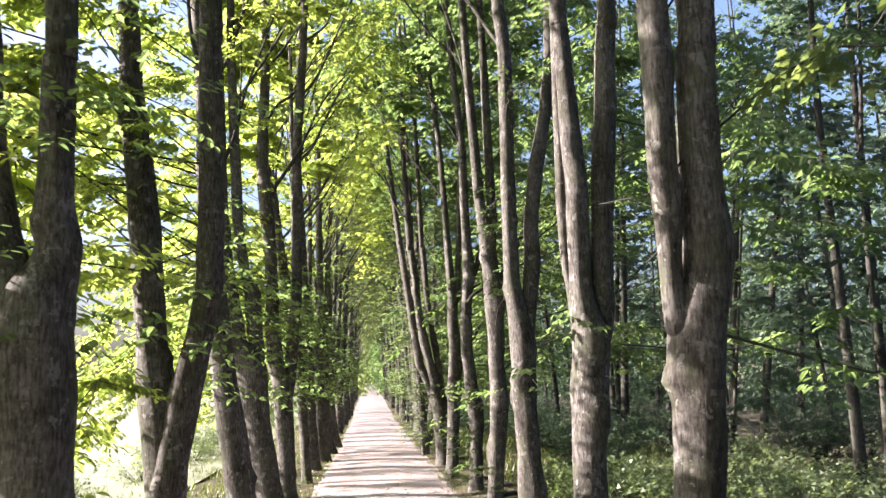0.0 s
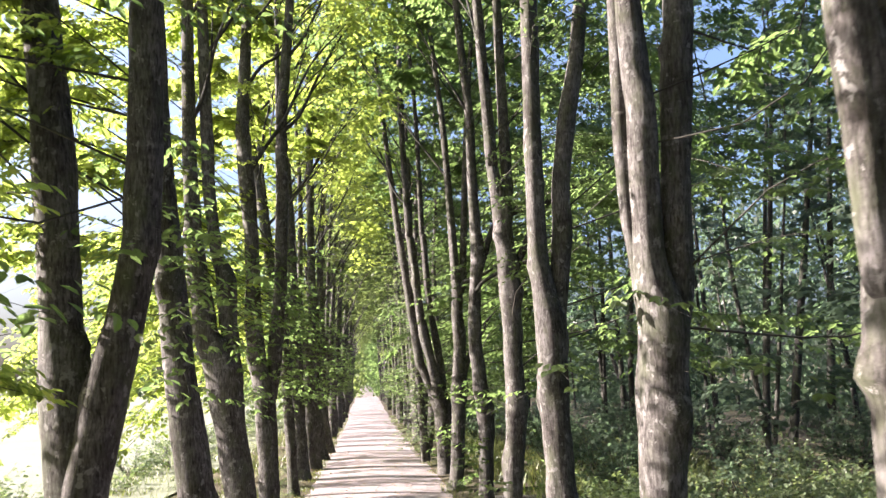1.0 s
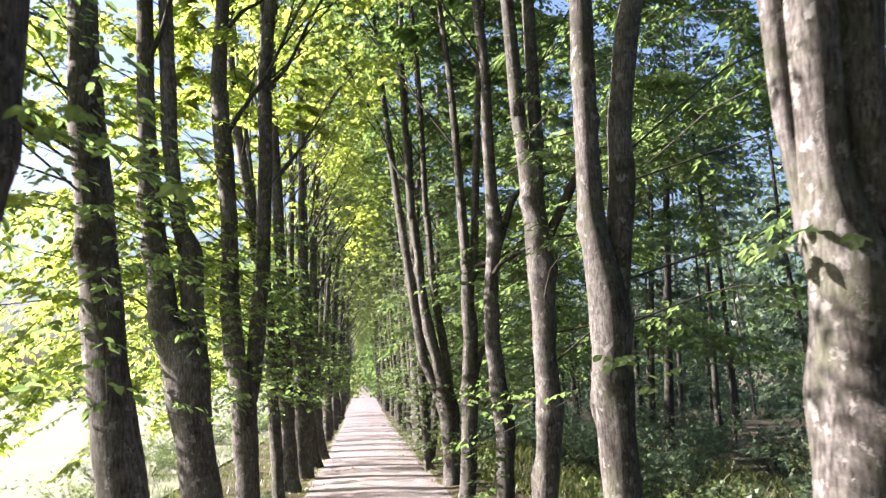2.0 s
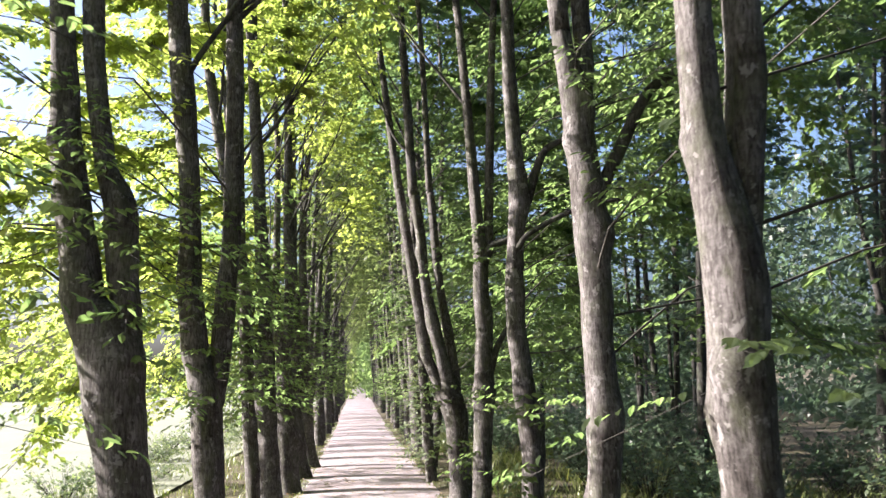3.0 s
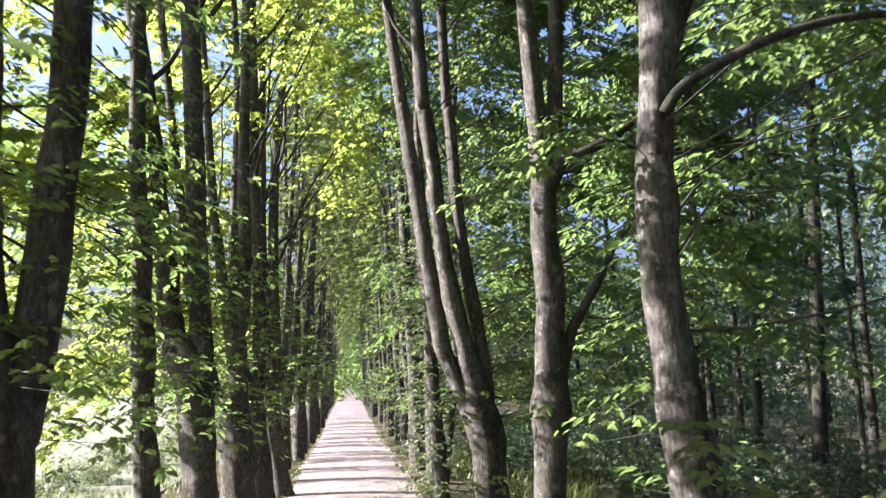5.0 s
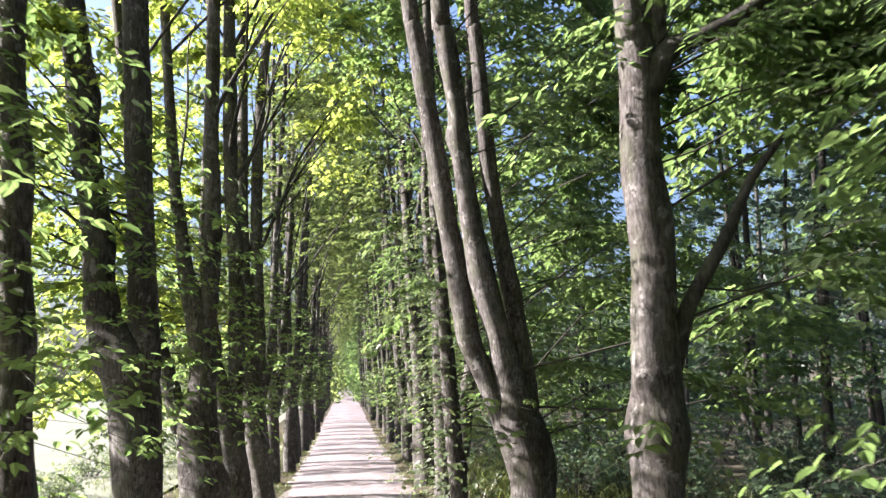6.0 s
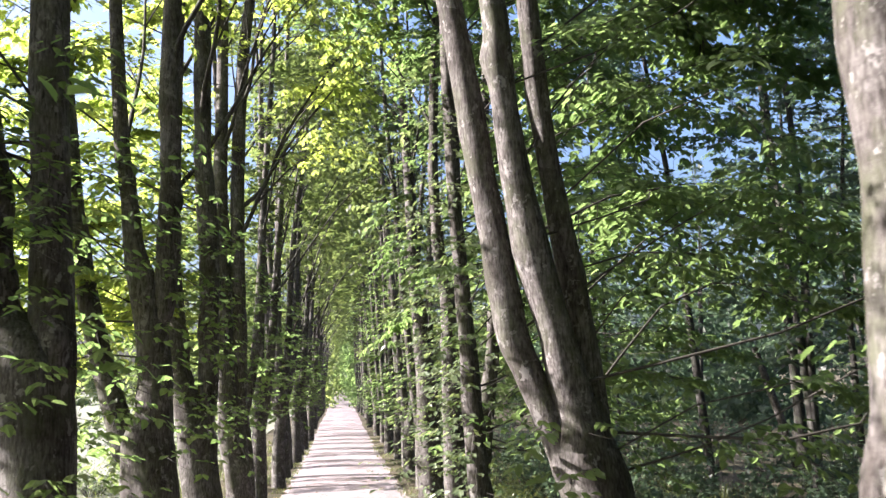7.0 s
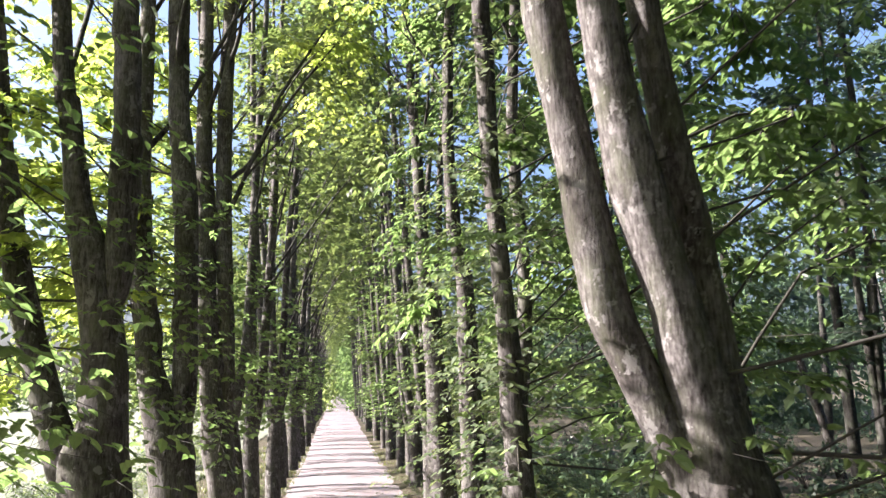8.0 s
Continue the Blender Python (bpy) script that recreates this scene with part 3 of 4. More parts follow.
avenue_tree(-1, -1.18, 31.00,
    (0, 0, False, [(0.00, -0.08, 0.197), (-0.17, 1.08, 0.191), (-0.25, 1.66, 0.207), (-0.34, 2.39, 0.165), (-0.39, 3.14, 0.136), (-0.46, 4.68, 0.124), (-0.47, 5.88, 0.110)]),
    (0.05, 0.05, False, [(-0.22, 1.80, 0.112), (-0.14, 2.53, 0.106), (-0.15, 3.13, 0.103), (-0.19, 4.29, 0.108), (-0.21, 5.49, 0.110), (-0.19, 6.72, 0.104), (-0.12, 8.00, 0.090)]),
)
avenue_tree(1, 1.76, 4.95,
    (0, 0, False, [(0.00, -0.08, 0.154), (0.12, 1.40, 0.149), (0.14, 1.66, 0.151), (0.16, 1.98, 0.162), (0.18, 2.31, 0.174), (0.26, 2.64, 0.156), (0.30, 2.85, 0.157), (0.29, 2.98, 0.147), (0.29, 3.34, 0.129), (0.30, 3.69, 0.122), (0.31, 4.06, 0.120), (0.34, 4.44, 0.111)]),
    (-0.05, -0.05, False, [(0.06, 2.31, 0.073), (0.04, 2.54, 0.067), (0.04, 2.74, 0.067), (0.04, 2.98, 0.076), (0.03, 3.33, 0.085), (0.04, 3.68, 0.089), (0.05, 4.04, 0.094), (0.05, 4.41, 0.095)]),
)
avenue_tree(1, 1.91, 7.75,
    (0, 0, False, [(0.00, -0.08, 0.161), (0.04, 1.05, 0.156), (0.05, 1.45, 0.152), (0.10, 1.95, 0.164), (0.13, 2.46, 0.171), (0.07, 2.87, 0.110), (0.07, 3.14, 0.105), (0.07, 3.51, 0.106), (0.08, 3.89, 0.106), (0.05, 4.33, 0.097), (0.03, 4.89, 0.087), (-0.00, 5.46, 0.082), (-0.00, 5.75, 0.083)]),
    (0.05, 0.05, False, [(0.20, 2.35, 0.104), (0.27, 2.66, 0.100), (0.28, 2.98, 0.105), (0.31, 3.52, 0.101), (0.36, 4.06, 0.113), (0.42, 4.62, 0.109), (0.45, 5.19, 0.099), (0.50, 5.78, 0.095)]),
    (0.1, 0.1, False, [(0.03, 2.53, 0.057), (0.01, 2.85, 0.054), (-0.03, 3.24, 0.055), (-0.04, 3.58, 0.059), (-0.04, 3.92, 0.059), (-0.03, 4.27, 0.060)]),
)
avenue_tree(1, 2.01, 11.15,
    (0, 0, False, [(0.00, -0.08, 0.156), (0.01, 0.63, 0.151), (0.02, 1.20, 0.152), (-0.00, 1.91, 0.161), (0.01, 2.64, 0.166), (-0.07, 3.24, 0.112), (-0.09, 3.54, 0.105), (-0.09, 4.15, 0.098), (-0.08, 4.92, 0.099), (-0.06, 5.71, 0.100), (-0.05, 6.52, 0.093), (-0.11, 7.35, 0.087)]),
    (0.05, 0.05, False, [(0.05, 2.49, 0.111), (0.13, 3.09, 0.105), (0.21, 3.77, 0.110), (0.21, 4.15, 0.099), (0.32, 4.93, 0.100), (0.48, 5.72, 0.085), (0.58, 6.54, 0.079)]),
)
avenue_tree(1, 1.94, 13.95,
    (0, 0, False, [(0.00, -0.08, 0.133), (0.11, 1.15, 0.129), (0.14, 1.50, 0.144), (0.17, 1.78, 0.154), (0.15, 2.01, 0.136), (0.14, 2.43, 0.132), (0.15, 2.90, 0.139), (0.14, 3.39, 0.145), (0.11, 3.89, 0.137), (0.07, 4.39, 0.128), (0.01, 4.81, 0.099), (-0.03, 5.12, 0.085), (-0.05, 5.44, 0.085)]),
    (0.05, 0.05, False, [(0.13, 4.41, 0.089), (0.18, 4.83, 0.080), (0.17, 5.14, 0.076), (0.17, 5.47, 0.081)]),
    (0.05, 0.05, True, [(0.18, 3.55, 0.054), (0.32, 3.85, 0.049), (0.44, 4.08, 0.050), (0.59, 4.38, 0.042), (0.76, 4.62, 0.038), (1.08, 4.79, 0.030), (1.36, 4.91, 0.026)]),
)
avenue_tree(1, 2.02, 16.90,
    (0, 0, False, [(0.00, -0.08, 0.127), (0.03, 0.79, 0.123), (0.05, 1.30, 0.130), (0.03, 1.68, 0.144), (-0.01, 2.01, 0.125), (-0.07, 2.60, 0.113), (-0.08, 3.27, 0.104), (-0.01, 3.95, 0.105), (0.04, 4.23, 0.130), (0.01, 4.72, 0.103), (-0.01, 5.36, 0.090), (-0.02, 6.09, 0.084), (-0.02, 6.83, 0.078)]),
    (0.05, 0.05, True, [(0.04, 4.01, 0.047), (0.15, 4.28, 0.043), (0.24, 4.59, 0.044), (0.34, 4.83, 0.039), (0.49, 4.94, 0.031), (0.72, 5.02, 0.027)]),
    (-0.1, -0.1, True, [(-0.03, 3.66, 0.033), (0.07, 3.80, 0.029), (0.27, 3.92, 0.027), (0.59, 4.07, 0.025), (1.00, 4.18, 0.021), (1.45, 4.21, 0.017)]),
)
avenue_tree(1, 1.82, 19.75,
    (0, 0, False, [(0.00, -0.08, 0.139), (0.10, 1.58, 0.135), (0.12, 1.82, 0.167), (0.13, 1.95, 0.184), (0.14, 2.17, 0.147), (0.14, 2.45, 0.129), (0.16, 2.78, 0.127), (0.17, 3.11, 0.139), (0.14, 3.45, 0.123), (0.15, 3.79, 0.118), (0.16, 4.11, 0.116), (0.13, 4.36, 0.096), (0.13, 4.51, 0.089)]),
    (0.05, 0.05, False, [(0.23, 3.99, 0.086), (0.29, 4.32, 0.080), (0.31, 4.54, 0.077)]),
    (-0.05, -0.05, True, [(0.20, 3.92, 0.067), (0.32, 4.15, 0.054), (0.51, 4.22, 0.044), (0.73, 4.33, 0.038), (0.96, 4.48, 0.031), (1.24, 4.70, 0.021)]),
    (0.05, 0.05, True, [(0.23, 2.19, 0.049), (0.31, 2.48, 0.043), (0.35, 2.63, 0.040), (0.45, 2.81, 0.037), (0.59, 3.04, 0.032), (0.74, 3.35, 0.024), (0.97, 3.63, 0.016)]),
)
avenue_tree(1, 1.93, 22.85,
    (0, 0, False, [(0.00, -0.08, 0.210), (-0.05, 1.21, 0.204), (-0.06, 1.51, 0.225), (-0.14, 1.82, 0.211), (-0.21, 2.17, 0.145), (-0.30, 2.64, 0.115), (-0.42, 3.17, 0.119), (-0.52, 3.71, 0.101), (-0.58, 4.25, 0.091), (-0.61, 4.81, 0.090), (-0.68, 5.38, 0.099), (-0.75, 5.96, 0.091)]),
    (-0.05, 0.4, False, [(-0.24, 1.72, 0.117), (-0.31, 1.92, 0.103), (-0.40, 2.18, 0.096), (-0.57, 2.65, 0.105), (-0.64, 3.19, 0.102), (-0.72, 3.75, 0.098), (-0.78, 4.32, 0.099), (-0.86, 4.91, 0.095), (-0.94, 5.52, 0.091), (-1.02, 6.15, 0.081)]),
    (0.13, 0.13, False, [(-0.04, 1.86, 0.115), (-0.04, 2.22, 0.090), (-0.08, 2.64, 0.090), (-0.16, 3.18, 0.086), (-0.24, 3.73, 0.076), (-0.31, 4.29, 0.082), (-0.34, 4.86, 0.077), (-0.37, 5.44, 0.073), (-0.42, 6.03, 0.068)]),
)
avenue_tree(1, 1.66, 26.10,
    (0, 0, False, [(0.00, -0.08, 0.111), (-0.09, 1.48, 0.108), (-0.11, 1.92, 0.104), (-0.12, 2.27, 0.096), (-0.14, 2.73, 0.092), (-0.17, 3.20, 0.079), (-0.19, 3.67, 0.073), (-0.22, 4.16, 0.074), (-0.23, 4.65, 0.077), (-0.23, 5.16, 0.083), (-0.25, 5.68, 0.074)]),
)
avenue_tree(1, 1.90, 29.00,
    (0, 0, False, [(0.00, -0.08, 0.118), (0.16, 1.14, 0.114), (0.26, 1.94, 0.110), (0.40, 2.90, 0.092), (0.44, 3.56, 0.080), (0.42, 4.10, 0.080), (0.38, 4.72, 0.074), (0.38, 5.64, 0.069)]),
)
avenue_tree(1, 2.08, 31.80,
    (0, 0, False, [(0.00, -0.08, 0.184), (-0.01, 0.83, 0.179), (-0.01, 2.27, 0.166), (-0.02, 3.09, 0.142), (-0.03, 3.94, 0.118), (-0.17, 4.80, 0.102), (-0.21, 6.13, 0.087), (-0.16, 7.50, 0.080)]),
)
avenue_tree(1, 2.04, 35.20,
    (0, 0, False, [(0.00, -0.08, 0.264), (-0.01, 0.45, 0.257), (-0.05, 2.28, 0.220), (-0.13, 3.32, 0.159), (-0.23, 4.39, 0.133), (-0.27, 5.48, 0.119), (-0.33, 7.16, 0.099)]),
)


def far_tree(side, seed, shoot=True, leaf=0.12, light=1):
    """A tree of the same rows further on, of one or two stems."""
    rng = np.random.default_rng(seed)
    stems = []
    r = rng.uniform(0.13, 0.185)
    lean = rng.normal(0, 0.015)
    fork = rng.uniform(1.4, 2.6)
    for k, d in enumerate(rng.permutation([-0.28, 0.3, 0.02])[:2 if seed % 3 else 3]):
        top = rng.uniform(12.5, 15.5)
        dy = rng.normal(0, 0.12)
        rows = [(0, 0, -0.08, r * 1.15), (lean * 1.2, 0, 1.2, r * 0.95)] if k == 0 else [(lean * fork, 0, fork - 0.5, r * 0.6)]
        rows += [(lean * fork + d * 0.7, dy, fork + 1.1, r * 0.58), (lean * 6 + d * 1.4, dy * 2, 6.5, r * 0.45), (lean * 9 + d * 2 + rng.normal(0, 0.1), dy * 3, 10, r * 0.28), (lean * 12 + d * 2.6, dy * 3, top, 0.02)]
        stems.append(rows)
    leafmat = LEAF_MID if side < 0 and seed > 538 else LEAF_FAR
    thing = build_tree("avenue_tree", (0, 0, 0), stems, "tall many-stemmed avenue tree in a long row, grey-brown bark", "tree", "avenue trees along the path", seed,
                       low=2.6 if side < 0 else 1.2, out=(side, 0.05), reach=3.0 if side < 0 else 3.3, limbs=32, per_limb=(24 if side < 0 else 20) // light, per_spray=13 // light, leaf=leaf * light,
                       leafmat=leafmat, near=False, inner=0.36 if side < 0 else 0.14, sides=8, spread=0.2 if side < 0 else 0.65, heap=1.4, inner_low=5.5, hanging=5 if side < 0 else 0)
    rising_limbs(thing, stems, rng, side, 6 if side < 0 else 4, 3.4 if side < 0 else 6.0, 10.5, leafmat, 0.14, 6, 0.3, False)
    if shoot:
        shoots(thing, stems, rng, side, 30 if side < 0 else 44, 1.7 if side < 0 else 0.8, 4.4 if side < 0 else 7.0, 0.11, "tiny")
    return thing


far_rng = np.random.default_rng(9)
for side, first, row_x in ((-1, 33.9, -1.45), (1, 38.2, 2.1)):
    models = []
    y, k = first, 0
    while y < 112:
        x = row_x + far_rng.normal(0, 0.08)
        if k < 4:
            ob = far_tree(side, 500 + 10 * side + k)
            ob.location = (x, y, rise(y))
            models.append(ob)
        elif len(models) == 4 and y > 72:
            models.append(far_tree(side, 530 + side, False, 0.1, 2))
            models[4].location = (x, y, rise(y))
        else:
            turn = far_rng.normal(0, 14)
            copy_thing(models[k % 4 if y < 72 else 4], pose(x, y, rise(y), 0, 0, turn))
        y += 2.95 + far_rng.normal(0, 0.22)
        k += 1
    # Rows go on unseen behind the camera, the first crown turned to shade trunks.
    behind = far_tree(side, 540 + side, False, 0.085)
    behind.matrix_basis = pose(row_x + 0.25 * side, 2.1, 0, 0, 0, 35 * side)
    for y in (-0.9, -3.8, -6.8, -9.7, -12.6, -15.4, -18.5, -21.3):
        copy_thing(behind, pose(row_x + 0.25 * side, y, 0, 0, 0, far_rng.normal(0, 10)))
    # Extra unseen trees outside the rows, added to block light behind the camera.
    for y in (0.5, -2.3, -5.3, -8.2):
        copy_thing(behind, pose(row_x + 1.1 * side, y, 0, 0, 0, far_rng.normal(0, 40)))


# ---- woodland on the right ----
def wood_tree(seed, stems_n, r, high, low, reach, leaf):
    rng = np.random.default_rng(seed)
    stems = []
    for k in range(stems_n):
        a = rng.uniform(0, 2 * math.pi)
        sp = (0.18 if stems_n > 1 else 0.05)
        dx, dy = math.cos(a) * sp, math.sin(a) * sp
        rr = r * (1 if k == 0 else 0.75)
        z0 = -0.08 if k == 0 else 0.6
        stems.append([(0, 0, z0, rr * 1.1), (dx, dy, high * 0.18, rr * 0.9), (dx * 3, dy * 3 + rng.normal(0, 0.1), high * 0.45, rr * 0.65),
                      (dx * 4 + rng.normal(0, 0.3), dy * 4, high * 0.75, rr * 0.35), (dx * 5, dy * 5, high, 0.015)])
    what = "slender woodland tree with dark bark and a thin green crown" if stems_n == 1 else "two-stemmed woodland tree with dark bark in the shade"
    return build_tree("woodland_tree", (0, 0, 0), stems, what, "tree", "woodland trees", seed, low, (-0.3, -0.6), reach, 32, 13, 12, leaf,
                      BARK_WOOD_SHADE, LEAF_WOOD, False, 0.45, 0.25, 8)


wood_models = [wood_tree(700, 1, 0.09, 14, 2.2, 3.2, 0.14), wood_tree(701, 2, 0.095, 13, 2.4, 3.2, 0.14), wood_tree(702, 1, 0.07, 11, 1.4, 2.6, 0.13),
               wood_tree(703, 1, 0.12, 16, 4.0, 3.6, 0.15), wood_tree(704, 2, 0.065, 9, 1.0, 2.4, 0.13)]
wood_places = [(7.2, 12.4), (9.0, 21.2), (9.3, 31.8), (10.0, 35.0), (7.6, 17.9)]
for ob, (x, y) in zip(wood_models, wood_places):
    ob.location = (x, y, 0)
wood_rng = np.random.default_rng(21)
taken = list(wood_places)
for x, y in ((8.6, 14.0), (10.6, 17.2), (12.6, 21.6), (11.6, 14.6), (9.4, 10.2), (13.4, 17.8), (7.5, 34.0), (8.5, 29.4), (6.8, 38.6), (13.5, 26.5), (15.5, 23.5), (16.5, 30.0), (12.0, 33.5), (14.5, 37.0), (9.5, 27.0), (8.2, 31.4), (11.5, 30.6)):
    taken.append((x, y))
    copy_thing(wood_models[(len(taken)) % 4], pose(x, y, 0, wood_rng.normal(0, 3), wood_rng.normal(0, 3), wood_rng.uniform(0, 360)))
while len(taken) < 44:
    x = 5.4 + 17 * wood_rng.beta(1.1, 1.4)
    y = wood_rng.uniform(-2, 75)
    if all((x - a) ** 2 + (y - b) ** 2 > 4.5 for a, b in taken):
        taken.append((x, y))
        copy_thing(wood_models[wood_rng.integers(5)], pose(x, y, rise(y), wood_rng.normal(0, 3), wood_rng.normal(0, 3), wood_rng.uniform(0, 360)))


# ---- bushes and undergrowth ----
def bush(seed, high, wide, leaf, mat, label):
    rng = np.random.default_rng(seed)
    thing = empty_thing("bush", (0, 0, 0), label, "bush", "bushes of the undergrowth")
    n = 46
    a = rng.uniform(0, 2 * math.pi, n)
    d = np.stack([np.cos(a) * wide, np.sin(a) * wide, rng.uniform(0.5, 1.0, n) * high], 1) * rng.uniform(0.5, 1.0, (n, 1))
    roots = np.stack([np.cos(a) * wide * 0.15, np.sin(a) * wide * 0.15, np.full(n, -0.02)], 1)
    v, f = twigs_of(roots, d, 0.008)
    tagged(part("stem_clump", mesh_of("stem_clump", v, f, TWIG, True), thing), kind="stuff")
    pick = rng.integers(0, n, 120)
    t = rng.uniform(0.35, 1.0, (120, 1))
    at, lw, up, size, _ = sprays(rng, roots[pick] * (1 - t) + d[pick] * t, d[pick] + rng.normal(0, 0.5, (120, 3)), rng.uniform(0.25, 0.5, 120), 11, leaf, 0.3)
    at[:, 2] = np.maximum(at[:, 2], 0.03)
    tagged(part("bush_foliage", leaves("bush_leaves", at, lw, up, size, mat, "tiny"), thing), kind="stuff")
    return thing


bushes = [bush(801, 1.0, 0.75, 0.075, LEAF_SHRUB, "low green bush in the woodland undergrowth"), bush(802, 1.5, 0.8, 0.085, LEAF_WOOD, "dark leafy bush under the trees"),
          bush(803, 0.7, 0.9, 0.065, LEAF_SHRUB, "spreading bramble bush with pale leaves")]
for ob, (x, y) in zip(bushes, ((4.3, 9.4), (5.6, 14.5), (4.0, 12.2))):
    ob.location = (x, y, 0)
bush_rng = np.random.default_rng(33)
for k in range(52):
    x = 3.5 + 14 * bush_rng.beta(1.0, 1.8)
    y = bush_rng.uniform(3, 55)
    copy_thing(bushes[bush_rng.integers(3) if y < 18 else 1], pose(x, y, rise(y), 0, 0, bush_rng.uniform(0, 360)))
for k in range(50):
    copy_thing(bushes[0 if k % 3 else 2], pose(bush_rng.uniform(3.3, 8.5), bush_rng.uniform(6.0, 16), 0, 0, 0, bush_rng.uniform(0, 360)))
for k in range(22):
    copy_thing(bushes[0 if k % 4 == 0 else 1], pose(bush_rng.uniform(4.5, 13), bush_rng.uniform(15, 42), 0, 0, 0, bush_rng.uniform(0, 360)))
for k in range(26):
    x, y = bush_rng.uniform(-7.5, -4.6), 8 + 2.4 * k + bush_rng.normal(0, 0.8)
    copy_thing(bushes[0 if k % 3 else 2], pose(x, y, rise(y), 0, 0, bush_rng.uniform(0, 360)))


# ---- fallen wood ----
def fallen_branch(x, y, turn, long, r, seed, label):
    rng = np.random.default_rng(seed)
    rows = [(-long / 2, 0, r * 0.8, r), (-long / 6, rng.normal(0, 0.05), r, r * 0.9), (long / 5, rng.normal(0, 0.08), r * 0.9, r * 0.7), (long / 2, 0, r * 0.7, r * 0.35)]
    v, f = tube(rows, 14, 8, 0.12, 0.0, seed)
    ob = new("fallen_branch", mesh_of("fallen_branch", v, f, BARK_WOOD_SHADE, True))
    ob.matrix_basis = pose(x, y, 0.02, 0, 0, turn)
    return tagged(ob, label, "branch", "fallen branches under the trees")


for k, (x, y, turn, long, r) in enumerate(((2.9, 16.2, 20, 1.6, 0.05), (3.2, 17.4, -12, 2.2, 0.06), (3.5, 15.3, 40, 1.4, 0.035), (3.0, 18.9, 8, 1.9, 0.045), (3.9, 20.5, -30, 2.4, 0.05), (2.8, 24.3, 25, 1.3, 0.04))):
    fallen_branch(x, y, turn, long, r, 900 + k, "dry grey branch lying on the leaf litter")
v, f = tube([(0.55, 0, -0.05, 0.11), (0.25, 0, 1.2, 0.1), (-0.1, 0, 2.4, 0.09), (-0.3, 0, 3.1, 0.08)], 14, 9, 0.08, 0.0, 5)
snag = new("dead_trunk", mesh_of("dead_trunk", v, f, BARK, True))
snag.location = (10.6, 37.4, 0)
tagged(snag, "pale leaning broken dead trunk in the wood", "trunk")


for k in range(26):
    side = -1 if k % 2 else 1
    spot = (-1.75 if side < 0 else 2.05) + bush_rng.normal(0, 0.12)
    weed = copy_thing(bushes[2 if k % 3 else 0], pose(spot, 12 + 1.35 * k + bush_rng.normal(0, 0.5), 0, 0, 0, bush_rng.uniform(0, 360)) @ Matrix.Scale(bush_rng.uniform(0.22, 0.42), 4))
    tagged(weed, "small leafy weed at the foot of a tree", group="weeds at the tree feet")


def blades(name, label, area, n, high, seed, mat):
    """Grass as one mesh of bent blades over a list of (x0, x1, y0, y1)."""
    rng = np.random.default_rng(seed)
    x0, x1, y0, y1 = area
    at = np.stack([rng.uniform(x0, x1, n), rng.uniform(y0, y1, n), np.full(n, -0.01)], 1)
    at[:, 2] += rise(at[:, 1])
    keep = np.array([noise.noise((p[0] * 0.9, p[1] * 0.9, 3.0)) for p in at]) > -0.1
    at = at[keep]
    n = len(at)
    a = rng.uniform(0, 2 * math.pi, n)
    way = unit(np.stack([np.cos(a) * 0.45, np.sin(a) * 0.45, np.ones(n)], 1))
    side = np.stack([-np.sin(a), np.cos(a), np.zeros(n)], 1)
    h = (high * rng.uniform(0.5, 1.3, n))[:, None]
    w = 0.006 + 0.012 * h
    tip = at + way * h + np.stack([np.cos(a), np.sin(a), -np.ones(n) * 0.5], 1) * h * 0.25
    mid = at + way * h * 0.55
    verts = np.stack([at - side * w, at + side * w, mid + side * w * 0.8, tip, mid - side * w * 0.8], 1).reshape(-1, 3)
    base = np.arange(n)[:, None] * 5
    faces = np.concatenate([base + [0, 1, 2], base + [0, 2, 4], base + [4, 2, 3]])
    ob = new(name, mesh_of(name, verts, faces, mat))
    return tagged(ob, label, "grass", kind="stuff")


blades("verge_grass", "uneven grass and weeds on the meadow verge", (-6.5, -2.0, 4, 60), 16000, 0.22, 41, GRASS)
blades("path_edge_grass", "short grass and weeds along the path edge", (-1.85, -1.05, 4, 60), 8000, 0.1, 43, GRASS)
blades("path_edge_grass", "short grass and weeds along the path edge", (1.5, 2.3, 4, 60), 7000, 0.1, 44, GRASS)
blades("woodland_grass", "rough grass and weeds at the edge of the wood", (2.6, 8.0, 4, 42), 24000, 0.46, 42, GRASS)


# ---- ground ----
def sheet(name, xs, ys, height, mat, label, category):
    gx, gy = np.meshgrid(xs, ys)
    z = np.vectorize(height)(gx, gy)
    verts = np.stack([gx.ravel(), gy.ravel(), z.ravel()], 1)
    nx = len(xs)
    a = (np.arange(len(ys) - 1)[:, None] * nx + np.arange(nx - 1)).ravel()
    faces = np.stack([a, a + 1, a + 1 + nx, a + nx], 1)
    ob = new(name, mesh_of(name, verts, faces, mat, True))
    return tagged(ob, label, category, kind="structure")


def ground_height(x, y):
    near = 1.0 if -3 < y < 80 else 0.0
    mound = 0.05 * math.exp(-(((x + 1.75) / 0.3) ** 2)) + 0.05 * math.exp(-(((x - 2.15) / 0.35) ** 2))
    if x < -4.0:
        return float(rise(y)) - 0.03
    rough = 0.03 * noise.noise((x * 0.8, y * 0.8, 0)) * (0 if -1.45 < x < 1.75 else 1)
    return float(rise(y)) + near * (mound + rough)


xs = np.concatenate([[-600, -200, -60, -20, -10, -6], np.arange(-4.5, 6.1, 0.15), [8, 10, 14, 20, 60, 200, 600]])
ys = np.concatenate([[-600, -100, -20, -6, -3], np.arange(-2.5, 60, 0.3), np.arange(62, 266, 4.0), [300, 600]])
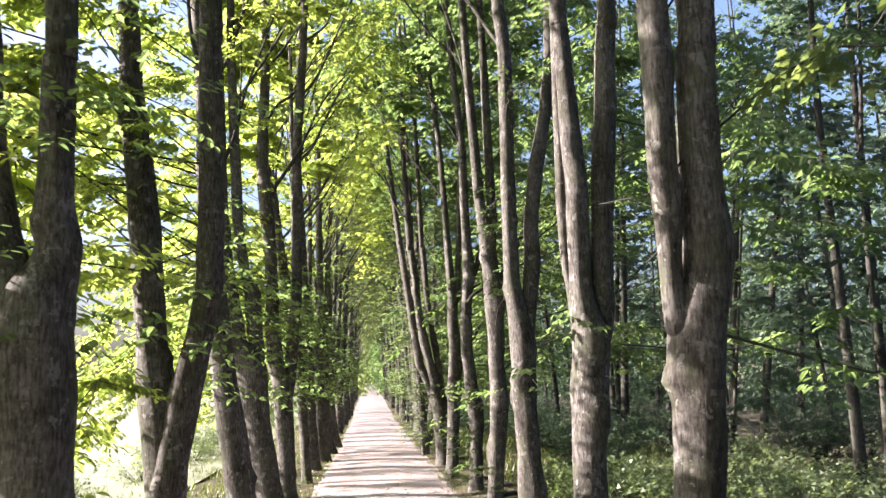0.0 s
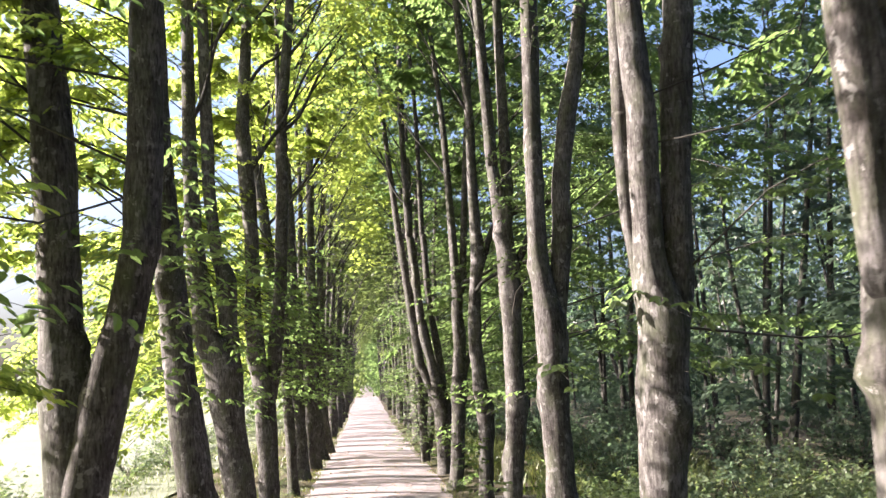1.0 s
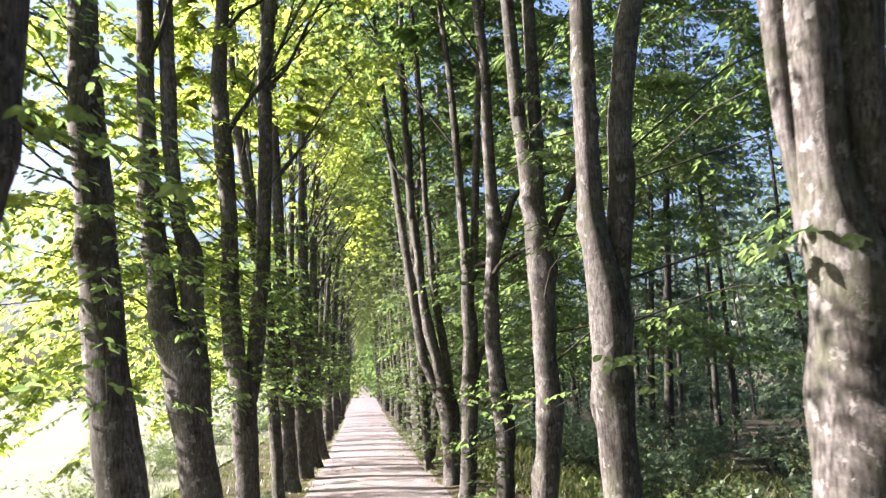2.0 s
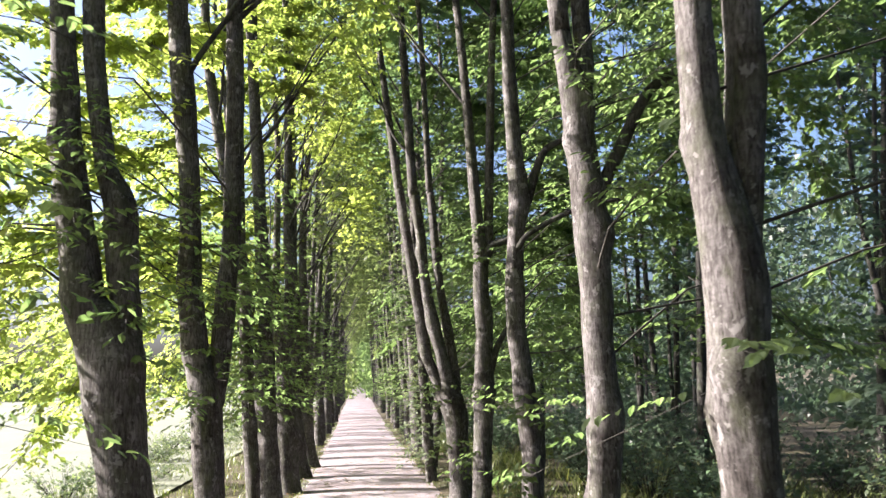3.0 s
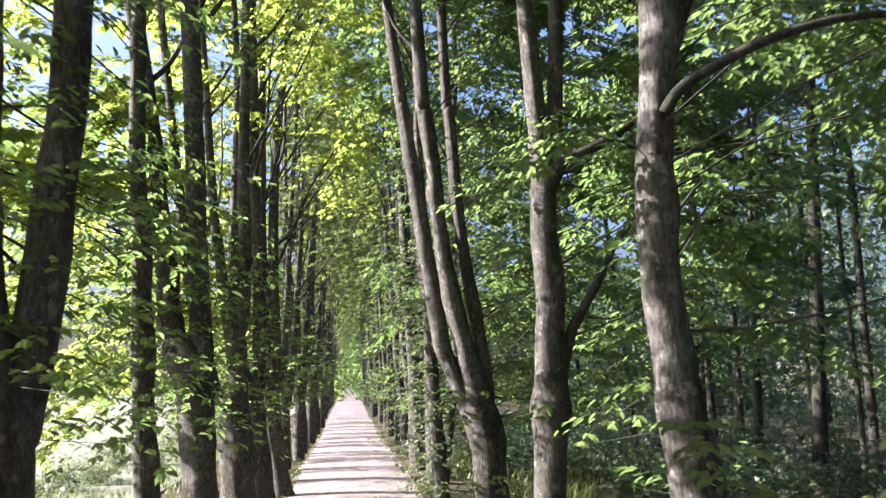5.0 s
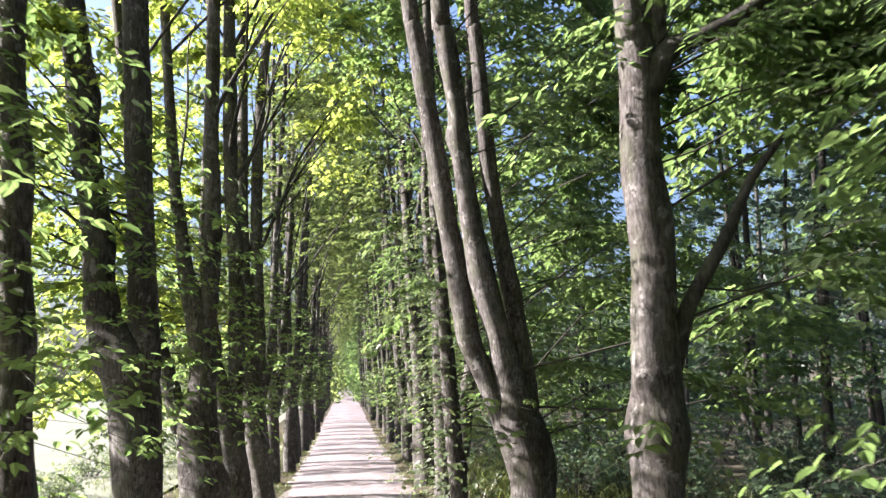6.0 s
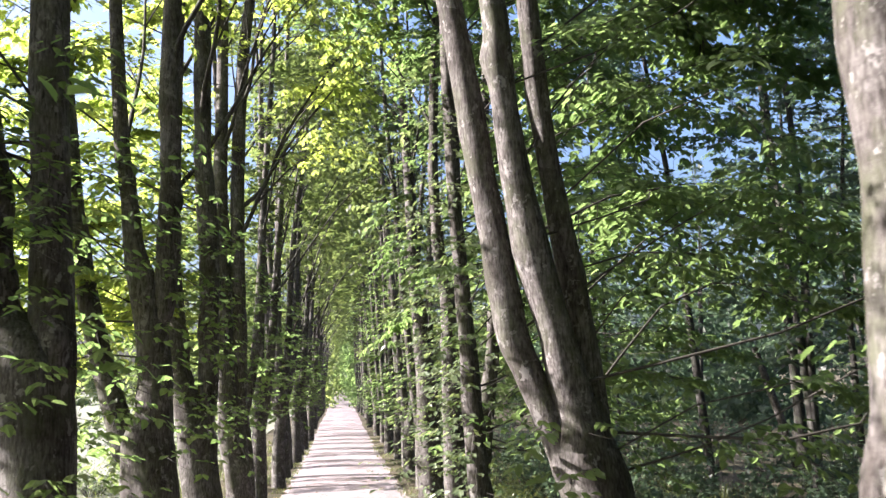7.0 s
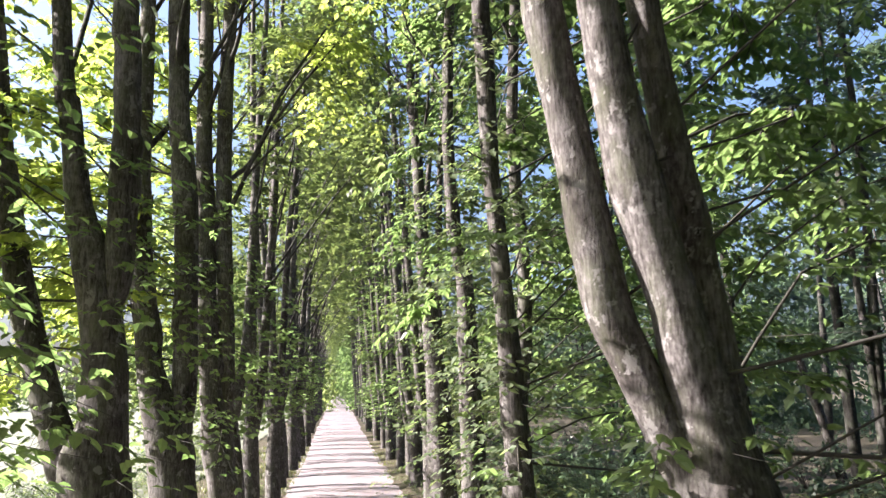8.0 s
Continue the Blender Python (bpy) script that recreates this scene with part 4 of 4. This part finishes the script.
sheet("ground", xs, ys, ground_height, LITTER, "brown leaf-litter ground under the trees", "ground")
meadow_xs = np.concatenate([[-500, -200, -80, -40, -20, -12, -8], np.arange(-7, -3.9, 0.3)])
sheet("meadow", meadow_xs, np.concatenate([[-300, -50], np.arange(-4, 260, 2.0), [300, 550]]), lambda x, y: 0.035 + float(rise(y)), MEADOW, "bright sunlit mown meadow beside the avenue", "field")
path_xs = np.linspace(-1.0, 1.0, 19)
py = np.concatenate([np.arange(-6, 70, 0.35), np.arange(70, 262, 4.0)])
rows = []
for y in py:
    left = -1.17 + 0.2 * noise.noise((0, y * 0.6, 1)) + 0.12 * noise.noise((3, y * 2.1, 1))
    right = 1.66 + 0.2 * noise.noise((7, y * 0.6, 2)) + 0.12 * noise.noise((5, y * 2.3, 2))
    for u in path_xs:
        x = (left + right) / 2 + u * (right - left) / 2
        rows.append((x, y, float(rise(y)) + 0.008 + 0.035 * (1 - u * u) + 0.008 * noise.noise((x * 2, y * 2, 5))))
nx = len(path_xs)
a = (np.arange(len(py) - 1)[:, None] * nx + np.arange(nx - 1)).ravel()
path = new("path", mesh_of("path", np.array(rows), np.stack([a, a + 1, a + 1 + nx, a + nx], 1), PATH_SAND, True))
tagged(path, "pale sandy gravel path striped with tree shadows", "path", kind="structure")


def fallen(n, seed, xr, label):
    rng = np.random.default_rng(seed)
    at = np.stack([rng.uniform(*xr, n), 4 + 45 * rng.beta(1, 1.7, n), np.full(n, 0.05)], 1)
    a = rng.uniform(0, 2 * math.pi, n)
    way = unit(np.stack([np.cos(a), np.sin(a), rng.normal(0, 0.15, n)], 1))
    up = unit(np.array([0, 0, 1.0]) + rng.normal(0, 0.25, (n, 3)))
    ob = new("fallen_leaves", leaves("fallen_leaves", at, way, up, rng.uniform(0.03, 0.07, n), DEAD_LEAF, False))
    return tagged(ob, label, "fallen leaves", kind="stuff")


DEAD_LEAF = leaf_material("dead_leaf", (0.12, 0.07, 0.04), (0.35, 0.24, 0.13), (1.0, 0.9, 0.7), 0.2)
fallen(3500, 51, (-1.5, 1.7), "dry brown leaves scattered on the path")


# ---- distance: woods beyond the meadow, behind the wood and at the end of the avenue ----
def far_wood(name, label, p0, p1, high, deep, n, leaf, seed, mat):
    """A belt of distant trees as clumps of leaves between two points."""
    rng = np.random.default_rng(seed)
    p0, p1 = np.array(p0, float), np.array(p1, float)
    along = unit(p1 - p0)
    across = np.array([-along[1], along[0]])
    length = np.linalg.norm(p1 - p0)
    m = n // 40
    s = rng.uniform(0, length, m)
    top = np.array([high * (0.75 + 0.35 * noise.noise((v * 0.12, seed, 0)) + 0.2 * noise.noise((v * 0.5, seed, 4))) for v in s])
    z = top * rng.beta(0.9, 1.0, m)
    mid = p0 + s[:, None] * along + rng.uniform(-deep / 2, deep / 2, m)[:, None] * across
    clump = np.stack([mid[:, 0], mid[:, 1], z], 1)
    at = (clump[:, None] + rng.normal(0, 1, (m, 40, 3)) * np.array([0.9, 0.9, 0.6]) * (high / 14)).reshape(-1, 3)
    at[:, 2] = np.maximum(at[:, 2], 0.1) + rise(at[:, 1])
    way = unit(rng.normal(0, 1, at.shape))
    up = unit(rng.normal(0, 1.0, at.shape))
    ob = new(name, leaves(name, at, way, up, leaf * rng.uniform(0.6, 1.2, len(at)), mat, "tiny"))
    return tagged(ob, label, "woods", kind="stuff")


far_wood("far_woods", "distant blue-green woods beyond the meadow", (-170, -120), (-170, 420), 11, 14, 22000, 1.3, 61, LEAF_WOOD)
far_wood("far_woods", "blue-green woods at the far side of the meadow", (-85, 165), (-5, 185), 9, 10, 9000, 0.9, 68, LEAF_SHRUB)
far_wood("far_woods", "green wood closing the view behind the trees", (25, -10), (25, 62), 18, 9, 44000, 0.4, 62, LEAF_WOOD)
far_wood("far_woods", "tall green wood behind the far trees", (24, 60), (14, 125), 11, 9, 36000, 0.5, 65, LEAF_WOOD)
far_wood("far_woods", "dark wood at the far end of the avenue", (-30, 262), (40, 262), 24, 6, 16000, 1.6, 63, LEAF_WOOD)
far_wood("far_row", "leafy far end of the left row of trees", (-2.9, 112), (-2.4, 262), 14, 3.0, 24000, 0.5, 66, LEAF_FAR)
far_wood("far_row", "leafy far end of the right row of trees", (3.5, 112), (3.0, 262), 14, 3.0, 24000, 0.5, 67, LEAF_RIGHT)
# Unseen wood added behind the camera to close off the sky there.
far_wood("far_woods", "added unseen wood behind the start of the avenue", (-12, -30), (30, -30), 14, 8, 14000, 0.8, 64, LEAF_WOOD)
